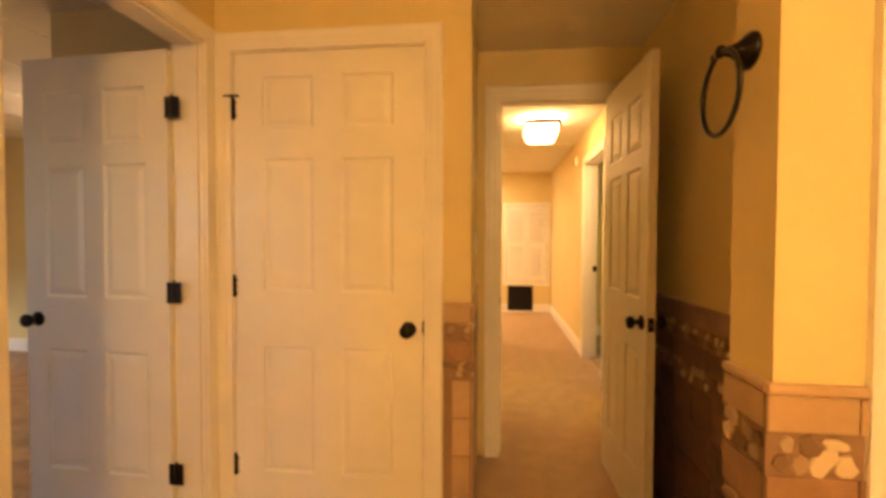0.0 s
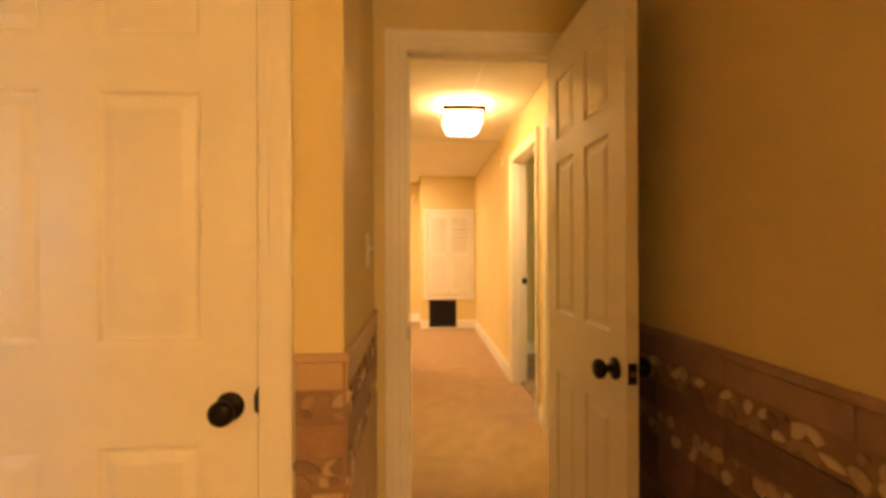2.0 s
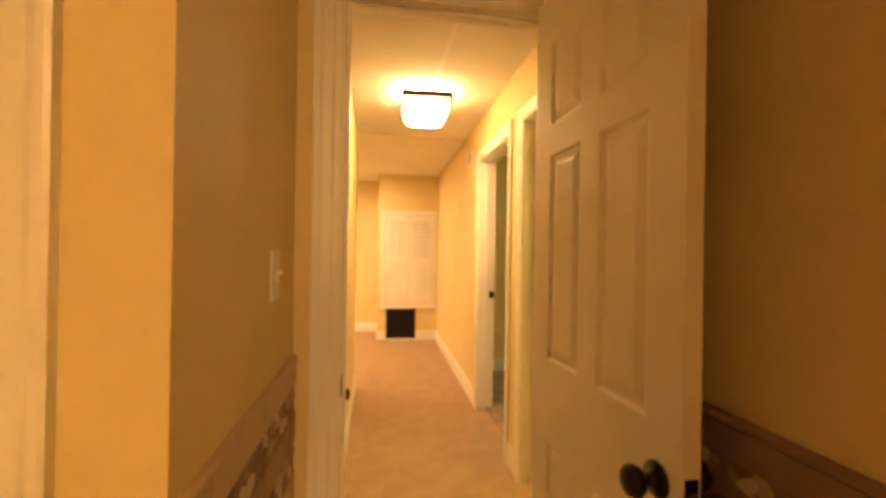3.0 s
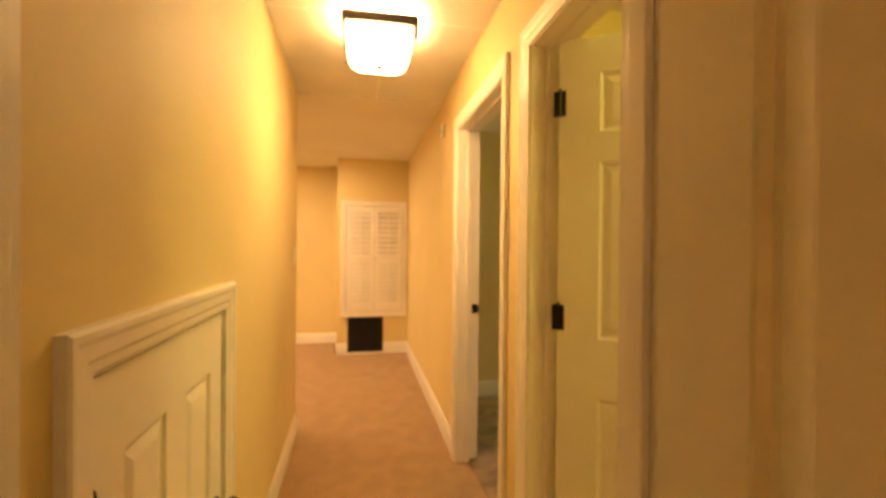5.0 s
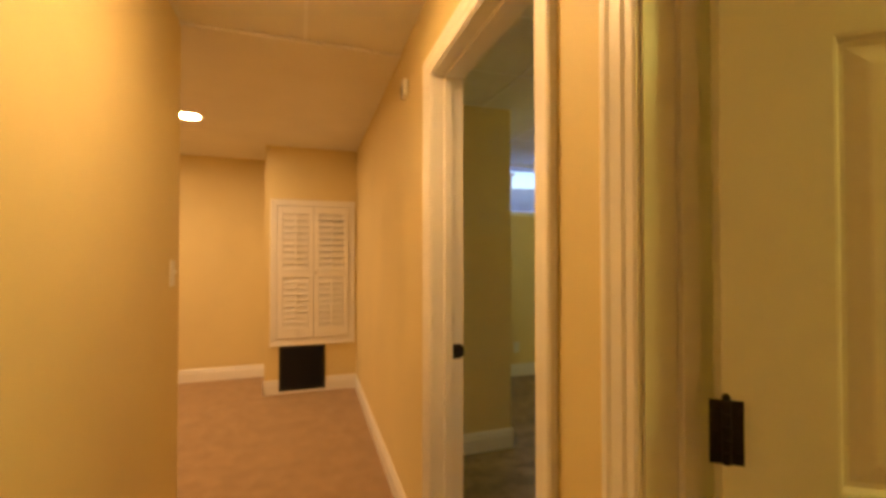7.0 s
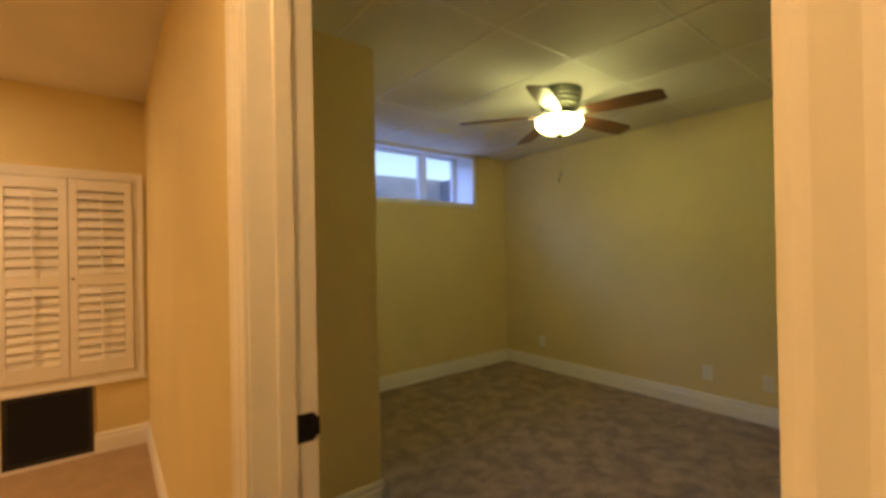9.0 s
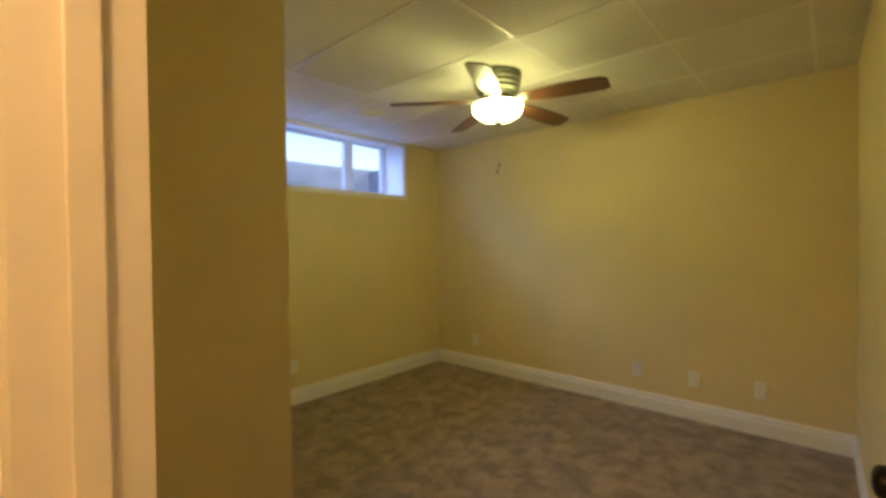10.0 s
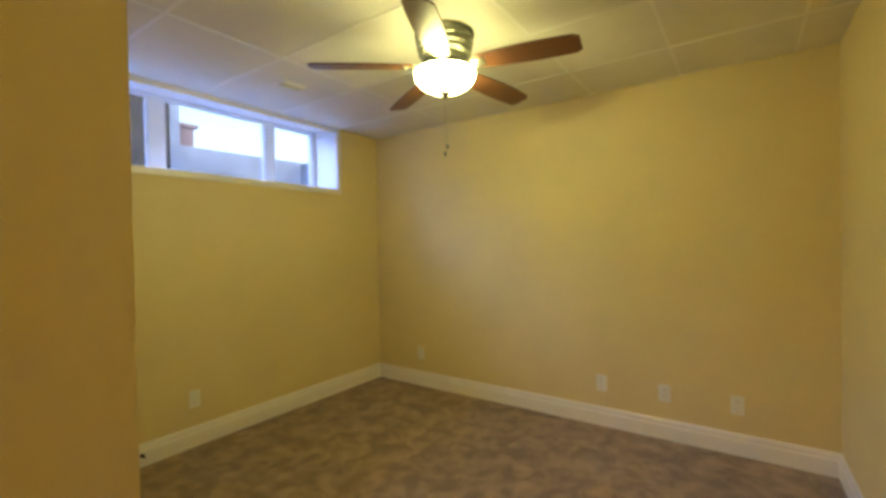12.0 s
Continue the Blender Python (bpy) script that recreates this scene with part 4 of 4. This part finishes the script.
box(bm, WX[1] - 0.006, WX[1] + 0.030, BY1 - 0.014, BY1 - 0.0045, WZ0 + 0.005, ZR - 0.002)
part("window_trim", bm, WHITE, win, bevel=0.002)
bm = bmesh.new()
box(bm, WX[0] - 0.03, WX[1] - 0.007, BY1 - 0.014, BY1 - 0.0045, ZR - 0.040, ZR - 0.002)
part("window_trim", bm, WHITE, win, bevel=0.002)
fx = (WX[0] + 0.014, WX[1] - 0.014)
z0, z1 = WZ0 + 0.014, WZ1 - 0.012
bm = bmesh.new()
for a, b, c, d in ((fx[0], fx[0] + 0.020, z0, z1), (fx[1] - 0.045, fx[1], z0, z1), (fx[0] + 0.020, fx[1] - 0.045, z0, z0 + 0.036), (fx[0] + 0.020, fx[1] - 0.045, z1 - 0.018, z1)):
    box(bm, a, b, WY, WY + 0.06, c, d)
part("window_frame", bm, VINYL, win, bevel=0.003)
lights = ((fx[0] + 0.020, 2.735), (2.835, 3.605), (3.695, fx[1] - 0.045))
bm = bmesh.new()
for a, b in ((2.735, 2.835), (3.605, 3.695)):
    box(bm, a, b, WY + 0.004, WY + 0.056, z0 + 0.036, z1 - 0.018)
part("mullion", bm, VINYL, win, bevel=0.003)
for a, b in lights:
    bm = bmesh.new()
    s = 0.012
    for p, q, r, t in ((a, a + s, z0 + 0.036, z1 - 0.018), (b - s, b, z0 + 0.036, z1 - 0.018), (a + s, b - s, z0 + 0.036, z0 + 0.036 + s), (a + s, b - s, z1 - 0.018 - s, z1 - 0.018)):
        box(bm, p, q, WY + 0.015, WY + 0.045, r, t)
    sash = part("sash", bm, VINYL, win, bevel=0.002)
    bm = bmesh.new()
    box(bm, a + s - 0.004, b - s + 0.004, WY + 0.028, WY + 0.032, z0 + 0.032 + s, z1 - 0.014 - s)
    g = part("pane", bm, GLASS, sash)
    g.visible_shadow = False

# ---- outside ----
bm = bmesh.new()
box(bm, -60, 60, 9.72, 120, 2.28, 2.38)
solid("ground", bm, EARTH, "bare ground above the window well", "ground", "structure")
well = empty("window_well", Matrix.Identity(4), "grey concrete window well outside the basement window", "window well", "structure")
bm = bmesh.new()
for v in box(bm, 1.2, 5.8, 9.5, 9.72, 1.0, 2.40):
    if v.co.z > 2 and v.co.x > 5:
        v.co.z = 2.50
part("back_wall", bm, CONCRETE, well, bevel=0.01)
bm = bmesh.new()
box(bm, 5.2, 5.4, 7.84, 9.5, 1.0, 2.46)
part("side_wall", bm, DARK_CONCRETE, well, bevel=0.01)
bm = bmesh.new()
box(bm, 1.2, 5.8, 7.84, 9.72, 1.0, 1.55)
part("well_floor", bm, EARTH, well)
pier = empty("brick_pier", Matrix.Identity(4), "reddish brick pier with a stone cap beyond the window", "brick pier")
bm = bmesh.new()
box(bm, 3.62, 3.82, 9.52, 9.72, 2.44, 2.66)
part("shaft", bm, BRICK, pier, bevel=0.006)
bm = bmesh.new()
box(bm, 3.585, 3.855, 9.485, 9.755, 2.66, 2.70)
part("cap", bm, BRICK, pier, bevel=0.006)
bm = bmesh.new()
box(bm, 1.2, 3.44, 9.2, 9.49, 1.56, 5.2)
solid("neighbour_wall", bm, SIDING, "dark house wall beside the window well", "wall", "structure")
bm = bmesh.new()
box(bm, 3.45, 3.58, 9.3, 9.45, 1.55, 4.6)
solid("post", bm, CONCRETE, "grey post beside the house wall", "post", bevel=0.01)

# ---- tiled wainscot: pieces of the walls ----


def stone_mesh(k):
    bm = bmesh.new()
    rnd = random.Random(k)
    n = 8
    rad = [0.5 * (0.62 + 0.5 * rnd.random()) for _ in range(n)]
    loops = []
    for s, y in ((1.0, 0.0), (0.98, -0.6), (0.90, -0.9), (0.72, -1.0)):
        loops.append([bm.verts.new((rad[i] * s * math.cos(2 * math.pi * i / n), y, rad[i] * s * math.sin(2 * math.pi * i / n))) for i in range(n)])
    for a, b in zip(loops, loops[1:]):
        for i in range(n):
            bm.faces.new((a[i], a[(i + 1) % n], b[(i + 1) % n], b[i]))
    bm.faces.new(loops[-1])
    return finish("stone", bm, PEBBLE)


STONES = [stone_mesh(k) for k in range(8)]


def tile_mesh(w, h, t, material):
    bm = bmesh.new()
    box(bm, -w / 2, w / 2, -t, 0, -h / 2, h / 2)
    return finish("tile", bm, material, bevel=0.0025)


BANDS = ((0.946, 1.012, BUFF, 0.305), (0.788, 0.869, SHADED_BROWN, 0.305), (0.545, 0.704, BUFF, 0.163), (0.384, 0.543, BUFF, 0.163), (0.222, 0.382, BUFF, 0.163), (0.061, 0.220, BUFF, 0.163), (0.004, 0.059, BUFF, 0.163))
PEBBLES = ((0.872, 0.943), (0.706, 0.785))


def wainscot(m, length, label, first=0.0, seed=1, top=None, low=None):
    """Tiles, two pebble borders and a slim cap along a wall; m is the local frame at the run's foot."""
    rnd = random.Random(seed)
    e = empty("wainscot", m, label, "tile wainscot", "structure")
    bm = bmesh.new()
    box(bm, 0, length, -0.006, 0.0005, 0, 1.012)
    part("grout_bed", bm, GROUT, e)
    bm = bmesh.new()
    prof = ((0.0, 1.013), (-0.012, 1.013), (-0.015, 1.017), (-0.015, 1.024), (-0.011, 1.031), (0.0, 1.032))
    ends = [[bm.verts.new((x, y, z)) for y, z in prof] for x in (0, length)]
    for i in range(len(prof) - 1):
        bm.faces.new((ends[0][i], ends[0][i + 1], ends[1][i + 1], ends[1][i]))
    bm.faces.new(ends[0])
    bm.faces.new(ends[1])
    part("cap", bm, top or BUFF, e)
    for z0, z1, material, step in BANDS:
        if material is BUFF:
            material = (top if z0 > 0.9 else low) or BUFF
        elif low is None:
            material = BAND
        x = first - step
        while x < length - 0.004:
            a, b = max(0.001, x + 0.0015), min(length - 0.001, x + step - 0.0015)
            if b - a > 0.01:
                piece("tile", tile_mesh(b - a, z1 - z0 - 0.003, 0.0105, material), e, Matrix.Translation(((a + b) / 2, -0.0005 - rnd.random() * 0.0008, (z0 + z1) / 2)))
            x += step
    for z0, z1 in PEBBLES:
        x = 0.018
        while x < length - 0.016:
            for r in (0, 1):
                if rnd.random() < 0.12:
                    continue
                sx = rnd.uniform(0.022, 0.072)
                sz = (z1 - z0) * rnd.uniform(0.30, 0.66)
                xx = min(max(x + rnd.uniform(-0.006, 0.006) + 0.014 * r, 0.016), length - 0.016)
                mm = Matrix.Translation((xx, -0.0055, z0 + (z1 - z0) * (0.27 + 0.46 * r) + rnd.uniform(-0.004, 0.004))) @ Matrix.Rotation(rnd.uniform(-1.1, 1.1), 4, 'Y') @ Matrix.Diagonal((sx, rnd.uniform(0.0045, 0.0075), sz, 1))
                piece("pebble", STONES[rnd.randrange(8)], e, mm)
            x += rnd.uniform(0.030, 0.048)
    return e


wainscot(frame_at((-0.148, YC, 0), (1, 0, 0), (0, -1, 0)), 0.125, "buff tile wainscot with pebble borders beside the closet", 0.2, 3)
wainscot(frame_at((AX, YC - 0.012, 0), (0, 1, 0), (1, 0, 0)), YE - YC + 0.012, "buff tile wainscot with brown band and pebble borders", 0.12, 4)
wainscot(frame_at((AE, YE, 0), (0, -1, 0), (-1, 0, 0)), YE - YP1, "tile wainscot with pebble borders, darkened for the shaded wall", 0.2, 5, SHADED_BUFF, SHADED_BROWN)
wainscot(frame_at((XP, YP1, 0.014), (0, -1, 0), (-1, 0, 0)), 0.140, "tile wainscot on the end of the pier", 0.136, 6)
wainscot(frame_at((XP - 0.013, YP0, 0.014), (1, 0, 0), (0, -1, 0)), 0.168, "tile wainscot on the face of the pier", 0.15, 7)

tm = tile_mesh(0.302, 0.302, 0.008, FLOOR_TILE)
flat = Matrix.Rotation(-math.pi / 2, 4, 'X')
for i in range(9):
    for j in range(-5, 7):
        x, y = -1.02 + 0.305 * i, -0.15 + 0.305 * j
        if x < 1.55 and (x < 0.8 or y < 0.76) and y + 0.15 < 1.88 and not (y + 0.16 > YC - 0.02 and x - 0.15 < -0.06) and not (x + 0.16 > 0.5 and 0.75 < y < 1.24):
            piece("floor_tile", tm, bath_floor, Matrix.Translation((x, y, -0.0068)) @ flat)
